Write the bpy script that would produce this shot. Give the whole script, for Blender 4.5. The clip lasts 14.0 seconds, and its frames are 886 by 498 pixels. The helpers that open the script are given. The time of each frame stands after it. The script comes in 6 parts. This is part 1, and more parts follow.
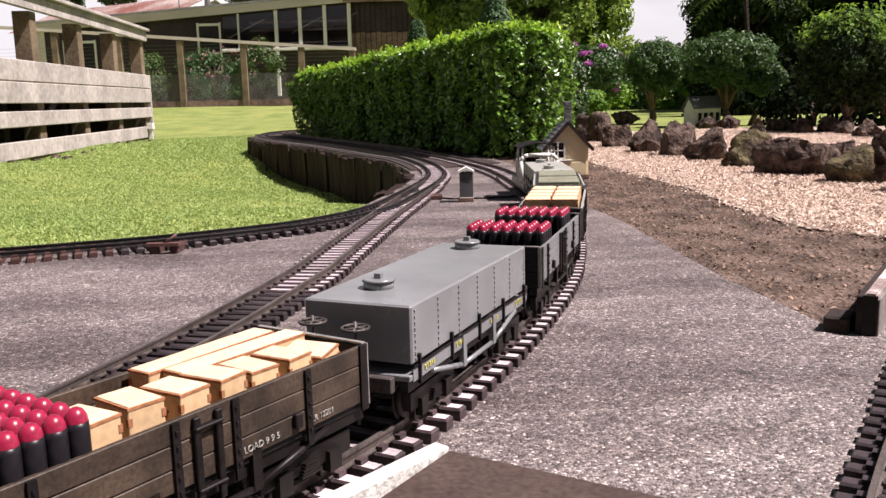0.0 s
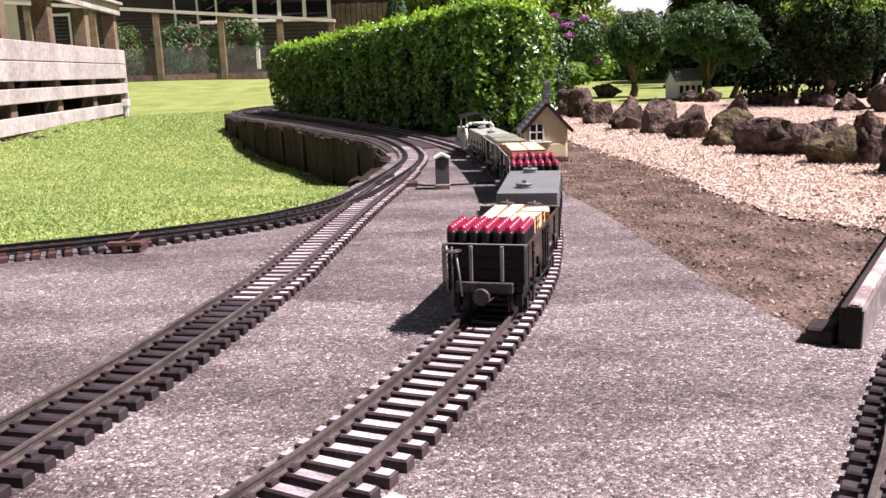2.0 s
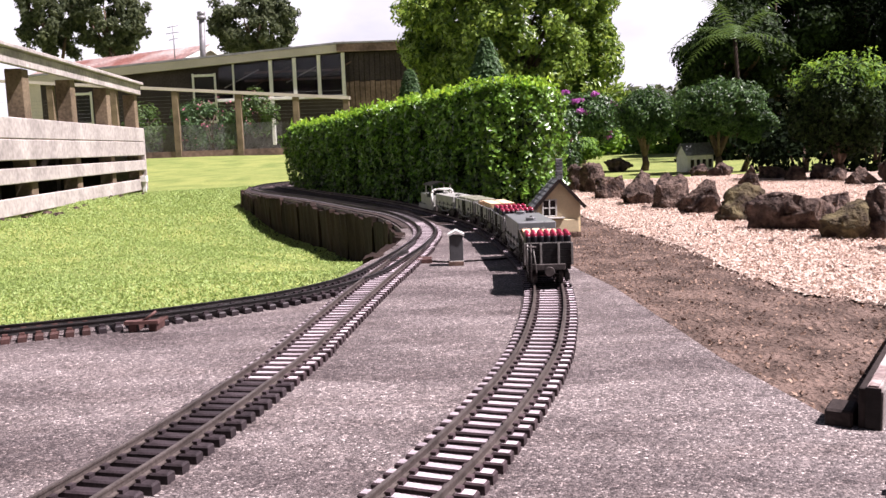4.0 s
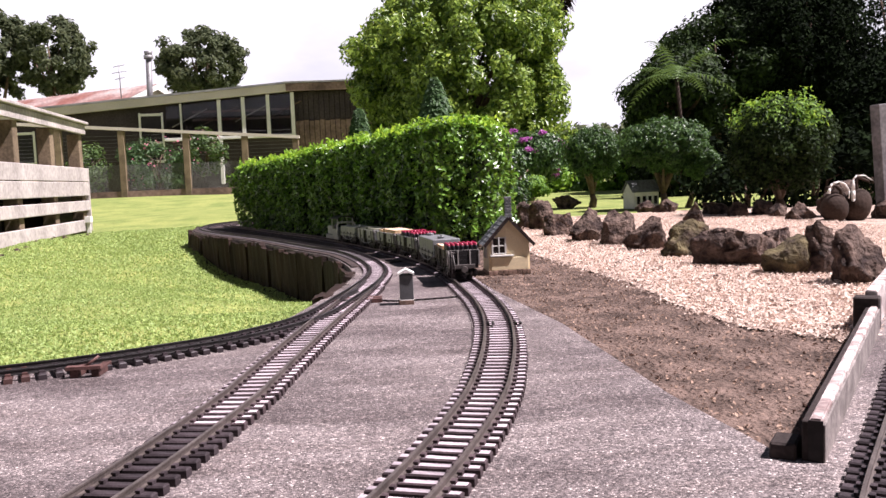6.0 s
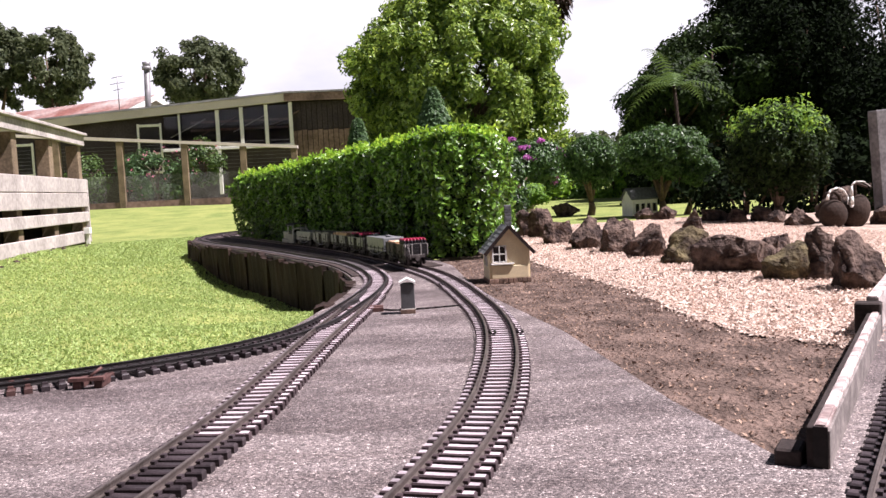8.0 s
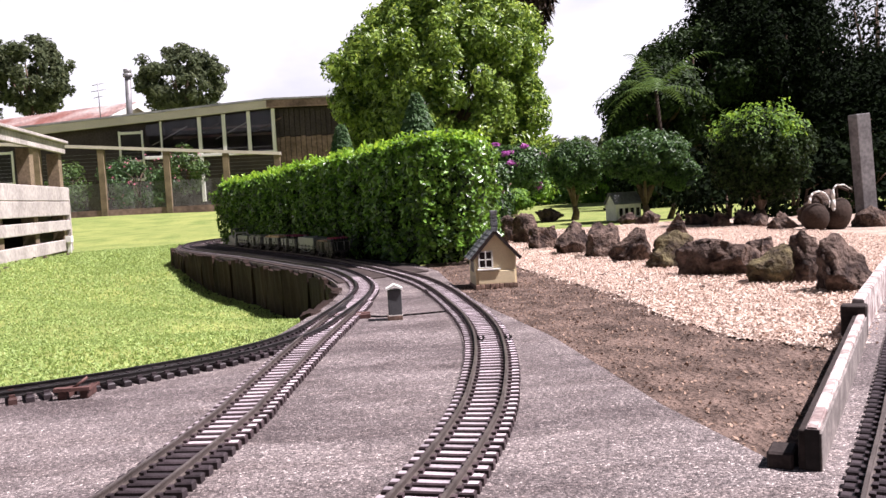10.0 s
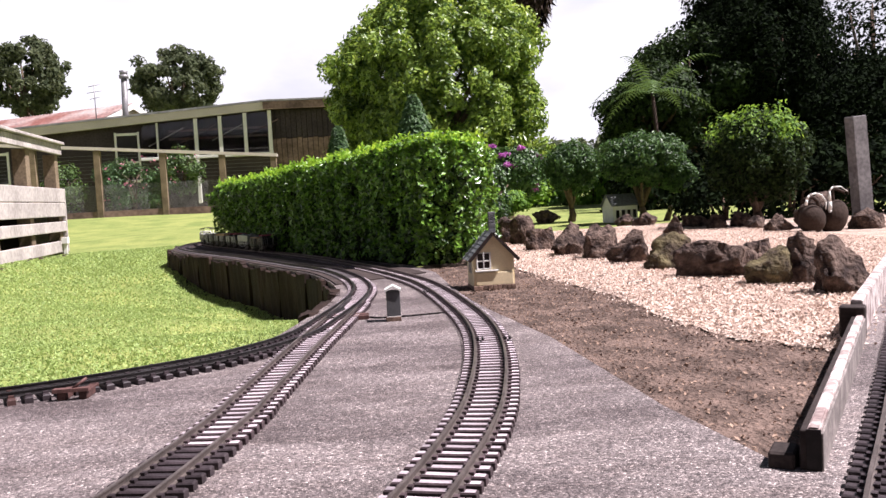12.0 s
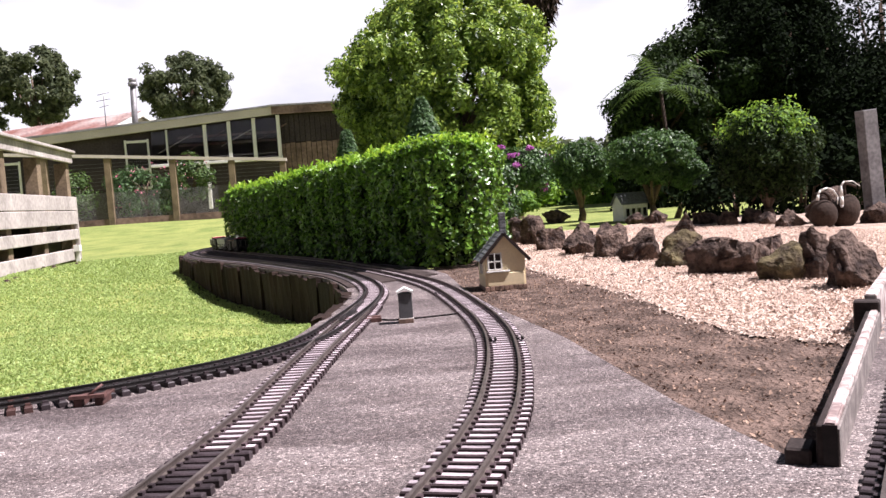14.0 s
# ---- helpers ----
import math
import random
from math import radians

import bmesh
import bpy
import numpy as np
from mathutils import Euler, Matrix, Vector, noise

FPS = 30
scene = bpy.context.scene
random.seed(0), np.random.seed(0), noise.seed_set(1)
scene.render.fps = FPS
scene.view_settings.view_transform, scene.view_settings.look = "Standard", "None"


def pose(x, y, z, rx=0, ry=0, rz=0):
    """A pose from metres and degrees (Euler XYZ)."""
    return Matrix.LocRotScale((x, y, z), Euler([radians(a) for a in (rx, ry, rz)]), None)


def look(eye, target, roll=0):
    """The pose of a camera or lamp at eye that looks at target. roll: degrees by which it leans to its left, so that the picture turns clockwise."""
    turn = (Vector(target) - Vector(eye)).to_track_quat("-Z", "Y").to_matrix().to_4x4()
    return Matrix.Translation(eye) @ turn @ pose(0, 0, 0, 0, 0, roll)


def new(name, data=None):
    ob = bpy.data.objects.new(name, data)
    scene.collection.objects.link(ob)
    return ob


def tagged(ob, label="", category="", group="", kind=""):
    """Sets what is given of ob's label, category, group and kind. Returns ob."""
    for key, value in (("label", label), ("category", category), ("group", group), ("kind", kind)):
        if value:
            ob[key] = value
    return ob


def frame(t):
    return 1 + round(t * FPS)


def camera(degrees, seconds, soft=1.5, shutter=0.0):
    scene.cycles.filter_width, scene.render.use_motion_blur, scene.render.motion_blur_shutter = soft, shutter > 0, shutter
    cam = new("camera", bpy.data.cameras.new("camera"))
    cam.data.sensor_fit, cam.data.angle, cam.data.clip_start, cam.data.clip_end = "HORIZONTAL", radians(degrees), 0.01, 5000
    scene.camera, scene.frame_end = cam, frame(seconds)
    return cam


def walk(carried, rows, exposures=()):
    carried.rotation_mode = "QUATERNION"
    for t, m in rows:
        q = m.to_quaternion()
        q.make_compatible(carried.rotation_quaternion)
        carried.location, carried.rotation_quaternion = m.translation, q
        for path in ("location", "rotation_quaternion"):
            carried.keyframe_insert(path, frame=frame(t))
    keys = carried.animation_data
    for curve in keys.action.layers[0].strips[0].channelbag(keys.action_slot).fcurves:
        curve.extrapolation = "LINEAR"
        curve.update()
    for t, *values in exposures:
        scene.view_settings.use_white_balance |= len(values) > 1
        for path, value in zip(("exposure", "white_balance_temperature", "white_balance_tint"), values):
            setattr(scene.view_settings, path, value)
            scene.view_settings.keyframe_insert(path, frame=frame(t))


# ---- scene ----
cam = camera(53.8, 14.0)
PATH = [
    (0, (0.097, -0.997, 0.215), (0.114, 0.974, -0.124), -1.4),
    (0.5, (0.111, -0.963, 0.258), (0.27, 1.024, 0.099), -3.4),
    (1, (0.109, -0.954, 0.263), (0.291, 1.035, 0.163), -4.5),
    (1.5, (0.107, -0.955, 0.247), (0.248, 1.029, 0.041), -5.1),
    (2, (0.115, -0.95, 0.244), (0.167, 1.008, -0.161), -1.8),
    (2.5, (0.109, -0.949, 0.245), (0.154, 1.014, -0.134), -1.6),
    (3, (0.111, -0.951, 0.247), (0.115, 1.02, -0.088), -1.6),
    (3.5, (0.111, -0.954, 0.249), (0.112, 1.025, -0.041), -1.8),
    (4, (0.113, -0.956, 0.253), (0.141, 1.029, 0.013), -2.1),
    (6.3, (0.116, -0.957, 0.256), (0.262, 1.031, 0.101), -2.4),
    (6.5, (0.116, -0.958, 0.257), (0.258, 1.031, 0.104), -2.5),
    (7, (0.113, -0.955, 0.257), (0.248, 1.035, 0.107), -2.7),
    (7.5, (0.111, -0.957, 0.257), (0.255, 1.033, 0.115), -2.7),
    (8, (0.111, -0.959, 0.256), (0.258, 1.03, 0.117), -2.8),
    (8.5, (0.111, -0.961, 0.257), (0.263, 1.029, 0.119), -2.9),
    (9, (0.109, -0.959, 0.257), (0.274, 1.03, 0.123), -3.0),
    (11.5, (0.1, -0.954, 0.255), (0.295, 1.032, 0.13), -3.2),
    (12, (0.099, -0.955, 0.255), (0.293, 1.032, 0.131), -3.1),
    (12.5, (0.1, -0.957, 0.256), (0.281, 1.032, 0.139), -3.2),
    (13, (0.098, -0.957, 0.253), (0.262, 1.033, 0.134), -3.4),
    (13.5, (0.097, -0.956, 0.256), (0.256, 1.034, 0.131), -3.8),
    (14, (0.097, -0.957, 0.255), (0.268, 1.033, 0.136), -4.1),
]
walk(cam, [(t, look(eye, target, roll)) for t, eye, target, roll in PATH],
     [(0.0, 0.94, 6600, 19), (0.5, 1.06, 6550, 22), (1.1, 1.24, 6450, 24), (3.0, 1.24, 6350, 25), (6.5, 1.25, 6300, 24), (14.0, 1.25, 6250, 21)])

# ---- light ----
SUN = Vector((0.53, -0.12, 0.86)).normalized()
world = bpy.data.worlds.new("sky")
scene.world = world
world.use_nodes = True
nt = world.node_tree
nt.nodes.clear()
sky = nt.nodes.new("ShaderNodeTexSky")
sky.sky_type, sky.sun_disc = "NISHITA", False
sky.sun_elevation, sky.sun_rotation = math.asin(SUN.z), math.atan2(SUN.x, SUN.y)
gain = nt.nodes.new("ShaderNodeVectorMath")
gain.operation = "SCALE"
gain.inputs["Scale"].default_value = 0.011
coord = nt.nodes.new("ShaderNodeTexCoord")
cloud = nt.nodes.new("ShaderNodeTexNoise")
cloud.inputs["Scale"].default_value, cloud.inputs["Detail"].default_value = 2.6, 6
stretch = nt.nodes.new("ShaderNodeMapping")
stretch.inputs["Scale"].default_value = (1, 1, 2.6)
ramp = nt.nodes.new("ShaderNodeValToRGB")
ramp.color_ramp.elements[0].position, ramp.color_ramp.elements[1].position = 0.36, 0.50
ramp.color_ramp.elements[0].color = (0.72, 0.72, 0.72, 1)
mix = nt.nodes.new("ShaderNodeMix")
mix.data_type = "RGBA"
mix.inputs[7].default_value = (0.475, 0.48, 0.49, 1)
back = nt.nodes.new("ShaderNodeBackground")
back.inputs["Strength"].default_value = 1.0
out = nt.nodes.new("ShaderNodeOutputWorld")
nt.links.new(sky.outputs[0], gain.inputs[0])
nt.links.new(coord.outputs["Generated"], stretch.inputs[0])
nt.links.new(stretch.outputs[0], cloud.inputs["Vector"])
nt.links.new(cloud.outputs[0], ramp.inputs[0])
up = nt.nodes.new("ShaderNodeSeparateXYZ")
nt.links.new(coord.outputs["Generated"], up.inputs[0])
thin = nt.nodes.new("ShaderNodeMapRange")                # clouds bank up low down; overhead, out of view, thinned to cut fill light
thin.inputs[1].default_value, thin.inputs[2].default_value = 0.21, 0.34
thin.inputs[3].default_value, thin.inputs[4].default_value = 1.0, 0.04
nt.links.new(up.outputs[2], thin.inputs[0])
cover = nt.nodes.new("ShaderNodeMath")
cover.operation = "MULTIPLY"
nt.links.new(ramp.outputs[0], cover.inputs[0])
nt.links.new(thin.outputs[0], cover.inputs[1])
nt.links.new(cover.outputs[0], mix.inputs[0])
nt.links.new(gain.outputs[0], mix.inputs[6])
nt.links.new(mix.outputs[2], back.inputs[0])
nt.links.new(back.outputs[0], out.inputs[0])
sun = new("sun", bpy.data.lights.new("sun", "SUN"))
sun.data.energy, sun.data.angle, sun.data.color = 5.0, radians(0.53), (1.0, 0.955, 0.915)
sun.matrix_world = look(SUN * 50, (0, 0, 0))


# ---- materials ----
def mat(name, base, rough=0.7, metal=0.0, dark=0.6, scale=40.0, fine=300.0, bump=0.3, depth=0.001, second=None, patch=0.0, rand=0.0, spec=0.22, grit=1.0):
    """A two-scale noisy surface: base colour, darker or second colour in broad stains, fine grain and relief."""
    m = bpy.data.materials.new(name)
    m.use_nodes = True
    t = m.node_tree
    b = t.nodes["Principled BSDF"]
    b.inputs["Metallic"].default_value = metal
    b.inputs["Specular IOR Level"].default_value = spec
    tc = t.nodes.new("ShaderNodeTexCoord")
    broad = t.nodes.new("ShaderNodeTexNoise")
    broad.inputs["Scale"].default_value, broad.inputs["Detail"].default_value = scale, 5
    grain = t.nodes.new("ShaderNodeTexNoise")
    grain.inputs["Scale"].default_value, grain.inputs["Detail"].default_value = fine, 4
    for n in (broad, grain):
        t.links.new(tc.outputs["Object"], n.inputs["Vector"])
    r = t.nodes.new("ShaderNodeValToRGB")
    lo = second if second else tuple(c * dark for c in base)
    r.color_ramp.elements[0].color, r.color_ramp.elements[1].color = (*lo, 1), (*base, 1)
    r.color_ramp.elements[0].position, r.color_ramp.elements[1].position = 0.36 - patch, 0.62 - patch
    t.links.new(broad.outputs[0], r.inputs[0])
    g = t.nodes.new("ShaderNodeValToRGB")
    g.color_ramp.elements[0].color, g.color_ramp.elements[1].color = (*[1 - 0.38 * grit] * 3, 1), (*[1 + 0.15 * grit] * 3, 1)
    g.color_ramp.elements[0].position, g.color_ramp.elements[1].position = 0.3, 0.7
    t.links.new(grain.outputs[0], g.inputs[0])
    mul = t.nodes.new("ShaderNodeMix")
    mul.data_type, mul.blend_type = "RGBA", "MULTIPLY"
    mul.inputs[0].default_value = 1.0
    t.links.new(r.outputs[0], mul.inputs[6])
    t.links.new(g.outputs[0], mul.inputs[7])
    last = mul.outputs[2]
    if rand:
        info = t.nodes.new("ShaderNodeObjectInfo")
        hsv = t.nodes.new("ShaderNodeHueSaturation")
        mr = t.nodes.new("ShaderNodeMapRange")
        mr.inputs[3].default_value, mr.inputs[4].default_value = 1 - rand, 1 + rand
        t.links.new(info.outputs["Random"], mr.inputs[0])
        t.links.new(mr.outputs[0], hsv.inputs["Value"])
        t.links.new(last, hsv.inputs["Color"])
        last = hsv.outputs[0]
    t.links.new(last, b.inputs["Base Color"])
    rr = t.nodes.new("ShaderNodeMapRange")
    rr.inputs[3].default_value, rr.inputs[4].default_value = min(1, rough + 0.12), max(0.05, rough - 0.12)
    t.links.new(broad.outputs[0], rr.inputs[0])
    t.links.new(rr.outputs[0], b.inputs["Roughness"])
    bp = t.nodes.new("ShaderNodeBump")
    bp.inputs["Strength"].default_value, bp.inputs["Distance"].default_value = bump, depth
    t.links.new(grain.outputs[0], bp.inputs["Height"])
    t.links.new(bp.outputs[0], b.inputs["Normal"])
    return m


def leaf_mat(name, light, dark, clear=0.35, rough=0.55, spec=0.35):
    """Leaves: colour varied leaf by leaf, part of the light passing through."""
    m = bpy.data.materials.new(name)
    m.use_nodes = True
    t = m.node_tree
    b = t.nodes["Principled BSDF"]
    b.inputs["Roughness"].default_value = rough
    b.inputs["Specular IOR Level"].default_value = spec
    geo = t.nodes.new("ShaderNodeNewGeometry")
    r = t.nodes.new("ShaderNodeValToRGB")
    r.color_ramp.elements[0].color, r.color_ramp.elements[1].color = (*dark, 1), (*light, 1)
    t.links.new(geo.outputs["Random Per Island"], r.inputs[0])
    t.links.new(r.outputs[0], b.inputs["Base Color"])
    tr = t.nodes.new("ShaderNodeBsdfTranslucent")
    hs = t.nodes.new("ShaderNodeHueSaturation")
    hs.inputs["Hue"].default_value, hs.inputs["Value"].default_value = 0.475, 1.8
    t.links.new(r.outputs[0], hs.inputs["Color"])
    t.links.new(hs.outputs[0], tr.inputs[0])
    mx = t.nodes.new("ShaderNodeMixShader")
    mx.inputs[0].default_value = clear
    t.links.new(b.outputs[0], mx.inputs[1])
    t.links.new(tr.outputs[0], mx.inputs[2])
    t.links.new(mx.outputs[0], t.nodes["Material Output"].inputs[0])
    return m


def paving(name):
    """Exposed aggregate: stones of two sizes in a dark matrix, with streaky damp stains and brown silt over them."""
    m = bpy.data.materials.new(name)
    m.use_nodes = True
    t = m.node_tree
    b = t.nodes["Principled BSDF"]
    b.inputs["Specular IOR Level"].default_value = 0.35
    tc = t.nodes.new("ShaderNodeTexCoord")

    def ramp_of(source, stops):
        r = t.nodes.new("ShaderNodeValToRGB")
        while len(r.color_ramp.elements) < len(stops):
            r.color_ramp.elements.new(0.5)
        for e, (p, c) in zip(r.color_ramp.elements, stops):
            e.position, e.color = p, (*c, 1)
        t.links.new(source, r.inputs[0])
        return r.outputs[0]

    def stones(cell, stops):
        v = t.nodes.new("ShaderNodeTexVoronoi")
        v.inputs["Scale"].default_value = cell
        t.links.new(tc.outputs["Object"], v.inputs["Vector"])
        sep = t.nodes.new("ShaderNodeSeparateColor")
        t.links.new(v.outputs["Color"], sep.inputs[0])
        return v, ramp_of(sep.outputs[0], stops)

    def stain(scale, stretch, lo, hi, p0, p1, turn=0.0):
        mp = t.nodes.new("ShaderNodeMapping")
        mp.inputs["Scale"].default_value = stretch
        mp.inputs["Rotation"].default_value = (0, 0, turn)
        t.links.new(tc.outputs["Object"], mp.inputs[0])
        n = t.nodes.new("ShaderNodeTexNoise")
        n.inputs["Scale"].default_value, n.inputs["Detail"].default_value, n.inputs["Roughness"].default_value = scale, 7, 0.62
        t.links.new(mp.outputs[0], n.inputs["Vector"])
        return ramp_of(n.outputs[0], [(p0, lo), (p1, hi)])

    def times(a, c):
        mul = t.nodes.new("ShaderNodeMix")
        mul.data_type, mul.blend_type = "RGBA", "MULTIPLY"
        mul.inputs[0].default_value = 1.0
        t.links.new(a, mul.inputs[6])
        t.links.new(c, mul.inputs[7])
        return mul.outputs[2]

    small, fine = stones(560, [(0.0, (0.06, 0.05, 0.05)), (0.34, (0.125, 0.106, 0.105)), (0.7, (0.215, 0.186, 0.182)), (0.92, (0.285, 0.25, 0.24)), (1.0, (0.66, 0.60, 0.57))])
    large, coarse = stones(240, [(0.0, (0.62, 0.61, 0.61)), (0.5, (0.97, 0.96, 0.96)), (0.9, (1.08, 1.06, 1.05)), (1.0, (1.5, 1.47, 1.44))])
    c = times(fine, coarse)
    c = times(c, stain(2.6, (0.8, 2.2, 1), (0.60, 0.565, 0.57), (1.17, 1.155, 1.145), 0.40, 0.58, 0.25))
    c = times(c, stain(11.0, (0.5, 1.6, 1), (0.78, 0.75, 0.74), (1.04, 1.04, 1.04), 0.34, 0.54))
    c = times(c, stain(70.0, (1, 1, 1), (0.86, 0.85, 0.845), (1.06, 1.06, 1.06), 0.34, 0.62))
    t.links.new(c, b.inputs["Base Color"])
    b.inputs["Roughness"].default_value = 0.62
    add = t.nodes.new("ShaderNodeMath")
    add.operation = "ADD"
    t.links.new(small.outputs["Distance"], add.inputs[0])
    t.links.new(large.outputs["Distance"], add.inputs[1])
    bp = t.nodes.new("ShaderNodeBump")
    bp.invert = True
    bp.inputs["Strength"].default_value, bp.inputs["Distance"].default_value = 0.6, 0.0022
    t.links.new(add.outputs[0], bp.inputs["Height"])
    t.links.new(bp.outputs[0], b.inputs["Normal"])
    return m


def clear_pane(name):
    """Thin window glass."""
    m = bpy.data.materials.new(name)
    m.use_nodes = True
    b = m.node_tree.nodes["Principled BSDF"]
    b.inputs["Base Color"].default_value = (0.55, 0.55, 0.58, 1)
    b.inputs["Roughness"].default_value, b.inputs["IOR"].default_value = 0.02, 1.25
    b.inputs["Transmission Weight"].default_value = 1.0
    return m


M = {}
M["concrete"] = paving("exposed_aggregate")
M["dirt"] = mat("bare_soil", (0.185, 0.130, 0.106), 0.95, scale=13, fine=110, dark=0.42, bump=1.0, depth=0.014, spec=0.15)
M["bark"] = mat("bark_mulch", (0.56, 0.425, 0.345), 0.9, scale=16, fine=150, dark=0.6, bump=1.0, depth=0.010, spec=0.2)
M["chip"] = leaf_mat("wood_chip", (0.80, 0.66, 0.565), (0.43, 0.315, 0.255), 0.02, 0.8, 0.15)
M["litter"] = leaf_mat("dark_litter", (0.40, 0.28, 0.21), (0.10, 0.062, 0.048), 0.02, 0.9, 0.1)
M["grass"] = mat("lawn_turf", (0.265, 0.295, 0.09), 0.9, scale=3.2, fine=60, second=(0.165, 0.215, 0.06), bump=0.8, depth=0.01, spec=0.15)
M["blade"] = leaf_mat("grass_blade", (0.355, 0.455, 0.16), (0.19, 0.275, 0.08), 0.28)
M["tie_top"] = mat("pale_sleeper_top", (0.56, 0.475, 0.505), 0.6, scale=45, fine=400, dark=0.5, bump=0.4, depth=0.0006, rand=0.3)
M["tie"] = mat("dark_brown_sleeper", (0.085, 0.06, 0.064), 0.5, scale=60, fine=500, dark=0.6, bump=0.4, depth=0.0006, rand=0.3)
M["tie_dark"] = mat("black_sleeper", (0.055, 0.042, 0.046), 0.5, scale=60, fine=500, bump=0.3, depth=0.0005, rand=0.3)
# pale steel of straps and rods, also painted as highlights on wagon end edges
M["edge_steel"] = mat("steel_edge_highlight", (0.36, 0.34, 0.32), 0.45, 0.3, scale=60, grit=0.5)
M["tie_red"] = mat("redbrown_sleeper", (0.115, 0.06, 0.053), 0.6, scale=60, fine=500, bump=0.3, depth=0.0005, rand=0.3)
M["rail"] = mat("dull_rail", (0.20, 0.165, 0.15), 0.42, 0.55, scale=30, fine=400, bump=0.15, depth=0.0003)
M["rail_dark"] = mat("dark_rail", (0.05, 0.045, 0.045), 0.4, 0.4, scale=30, fine=400, bump=0.15, depth=0.0003)
M["wagon_wood"] = mat("stained_planks", (0.074, 0.051, 0.036), 0.55, scale=38, fine=420, dark=0.4, bump=0.5, depth=0.0006, rand=0.2, spec=0.35)
M["wagon_dark"] = mat("dark_boards", (0.016, 0.014, 0.015), 0.55, scale=50, fine=400, bump=0.3, depth=0.0005)
M["wagon_grey"] = mat("grey_paint", (0.215, 0.22, 0.228), 0.30, scale=9, fine=60, dark=0.82, bump=0.02, grit=0.3, spec=0.6, depth=0.0003)
M["loco_grey"] = mat("pale_grey_paint", (0.36, 0.36, 0.33), 0.45, scale=20, fine=100, dark=0.8, bump=0.05, grit=0.3)
M["wagon_olive"] = mat("olive_paint", (0.27, 0.27, 0.20), 0.55, scale=30, fine=350, dark=0.75, bump=0.15, depth=0.0003)
M["iron"] = mat("black_iron", (0.017, 0.013, 0.013), 0.45, 0.2, scale=80, fine=500, dark=0.5, bump=0.3, depth=0.0004, spec=0.3)
M["iron_grey"] = mat("worn_iron", (0.11, 0.095, 0.09), 0.5, 0.3, scale=80, fine=500, bump=0.3, depth=0.0004)
M["crate"] = mat("pale_pine", (0.76, 0.56, 0.385), 0.6, scale=30, fine=250, dark=0.85, bump=0.15, depth=0.0003, rand=0.08, grit=0.5)
M["crate_body"] = mat("orange_pine", (0.72, 0.49, 0.28), 0.65, scale=40, fine=250, dark=0.75, bump=0.2, depth=0.0003, rand=0.12, grit=0.5)
M["soil_bed"] = mat("dark_ballast_soil", (0.065, 0.048, 0.044), 0.9, scale=18, fine=160, dark=0.55, bump=0.8, depth=0.004)
M["crate_edge"] = mat("cut_pine", (0.46, 0.20, 0.10), 0.65, scale=70, fine=420, dark=0.7, bump=0.25, depth=0.0004)
M["shell"] = mat("black_shell_case", (0.016, 0.014, 0.018), 0.38, scale=60, fine=300, bump=0.05)
M["shell_tip"] = mat("crimson_tip", (0.33, 0.018, 0.055), 0.3, scale=60, fine=300, dark=0.7, bump=0.05, spec=0.4)
M["paint_white"] = mat("white_lettering", (0.50, 0.48, 0.44), 0.7, scale=300, dark=0.4)
M["paint_yellow"] = mat("yellow_lettering", (0.70, 0.64, 0.14), 0.7, scale=300)
M["cream"] = mat("cream_render", (0.82, 0.69, 0.45), 0.75, scale=20, fine=260, dark=0.9, bump=0.08, depth=0.0004, grit=0.25)
M["white_trim"] = mat("white_trim", (0.76, 0.74, 0.70), 0.55, scale=30, dark=0.88, grit=0.3)
M["frond_dead"] = mat("dead_frond", (0.05, 0.032, 0.024), 0.9, scale=20, fine=120)
M["slate"] = mat("grey_slate", (0.20, 0.21, 0.215), 0.55, scale=60, fine=300, bump=0.4, depth=0.0008, rand=0.35)
M["barge"] = mat("dark_bargeboard", (0.045, 0.03, 0.028), 0.6)
M["brick"] = mat("dull_brick", (0.33, 0.22, 0.17), 0.85, scale=60, rand=0.35)
M["chimney"] = mat("grey_block", (0.17, 0.17, 0.18), 0.8, scale=60, rand=0.4)
M["pane"] = mat("dark_pane", (0.015, 0.013, 0.014), 0.12, scale=20, bump=0.02, spec=0.5)
M["plain_wall"] = mat("plain_dark_boards", (0.10, 0.085, 0.075), 0.85, scale=1.5, fine=20)
M["pale_grit"] = mat("pale_grit", (0.40, 0.34, 0.335), 0.8, scale=30, fine=300, dark=0.6, bump=0.6, depth=0.001)
M["signal_grey"] = mat("grey_post_paint", (0.10, 0.10, 0.104), 0.5, scale=60, dark=0.85, grit=0.4)
M["timber_white"] = mat("peeling_white_timber", (0.66, 0.59, 0.56), 0.75, scale=36, fine=160, second=(0.24, 0.175, 0.165), patch=0.0, bump=0.5, depth=0.001)
M["timber_grey"] = mat("grey_tan_timber", (0.27, 0.235, 0.22), 0.85, scale=30, fine=160, dark=0.6, bump=0.5, depth=0.001)
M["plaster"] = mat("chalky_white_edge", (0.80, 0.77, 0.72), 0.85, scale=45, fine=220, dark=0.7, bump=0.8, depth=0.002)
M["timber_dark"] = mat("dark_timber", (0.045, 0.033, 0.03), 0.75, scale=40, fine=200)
M["board"] = mat("brown_stained_board", (0.085, 0.058, 0.05), 0.55, scale=25, fine=260, dark=0.75, bump=0.2)
M["deck"] = mat("faded_cream_boards", (0.50, 0.45, 0.42), 0.75, scale=4, fine=34, dark=0.7, grit=0.8, bump=0.4, depth=0.003)
M["post"] = mat("treated_pine_post", (0.235, 0.175, 0.115), 0.8, scale=5, fine=60, dark=0.6, bump=0.3, depth=0.003)
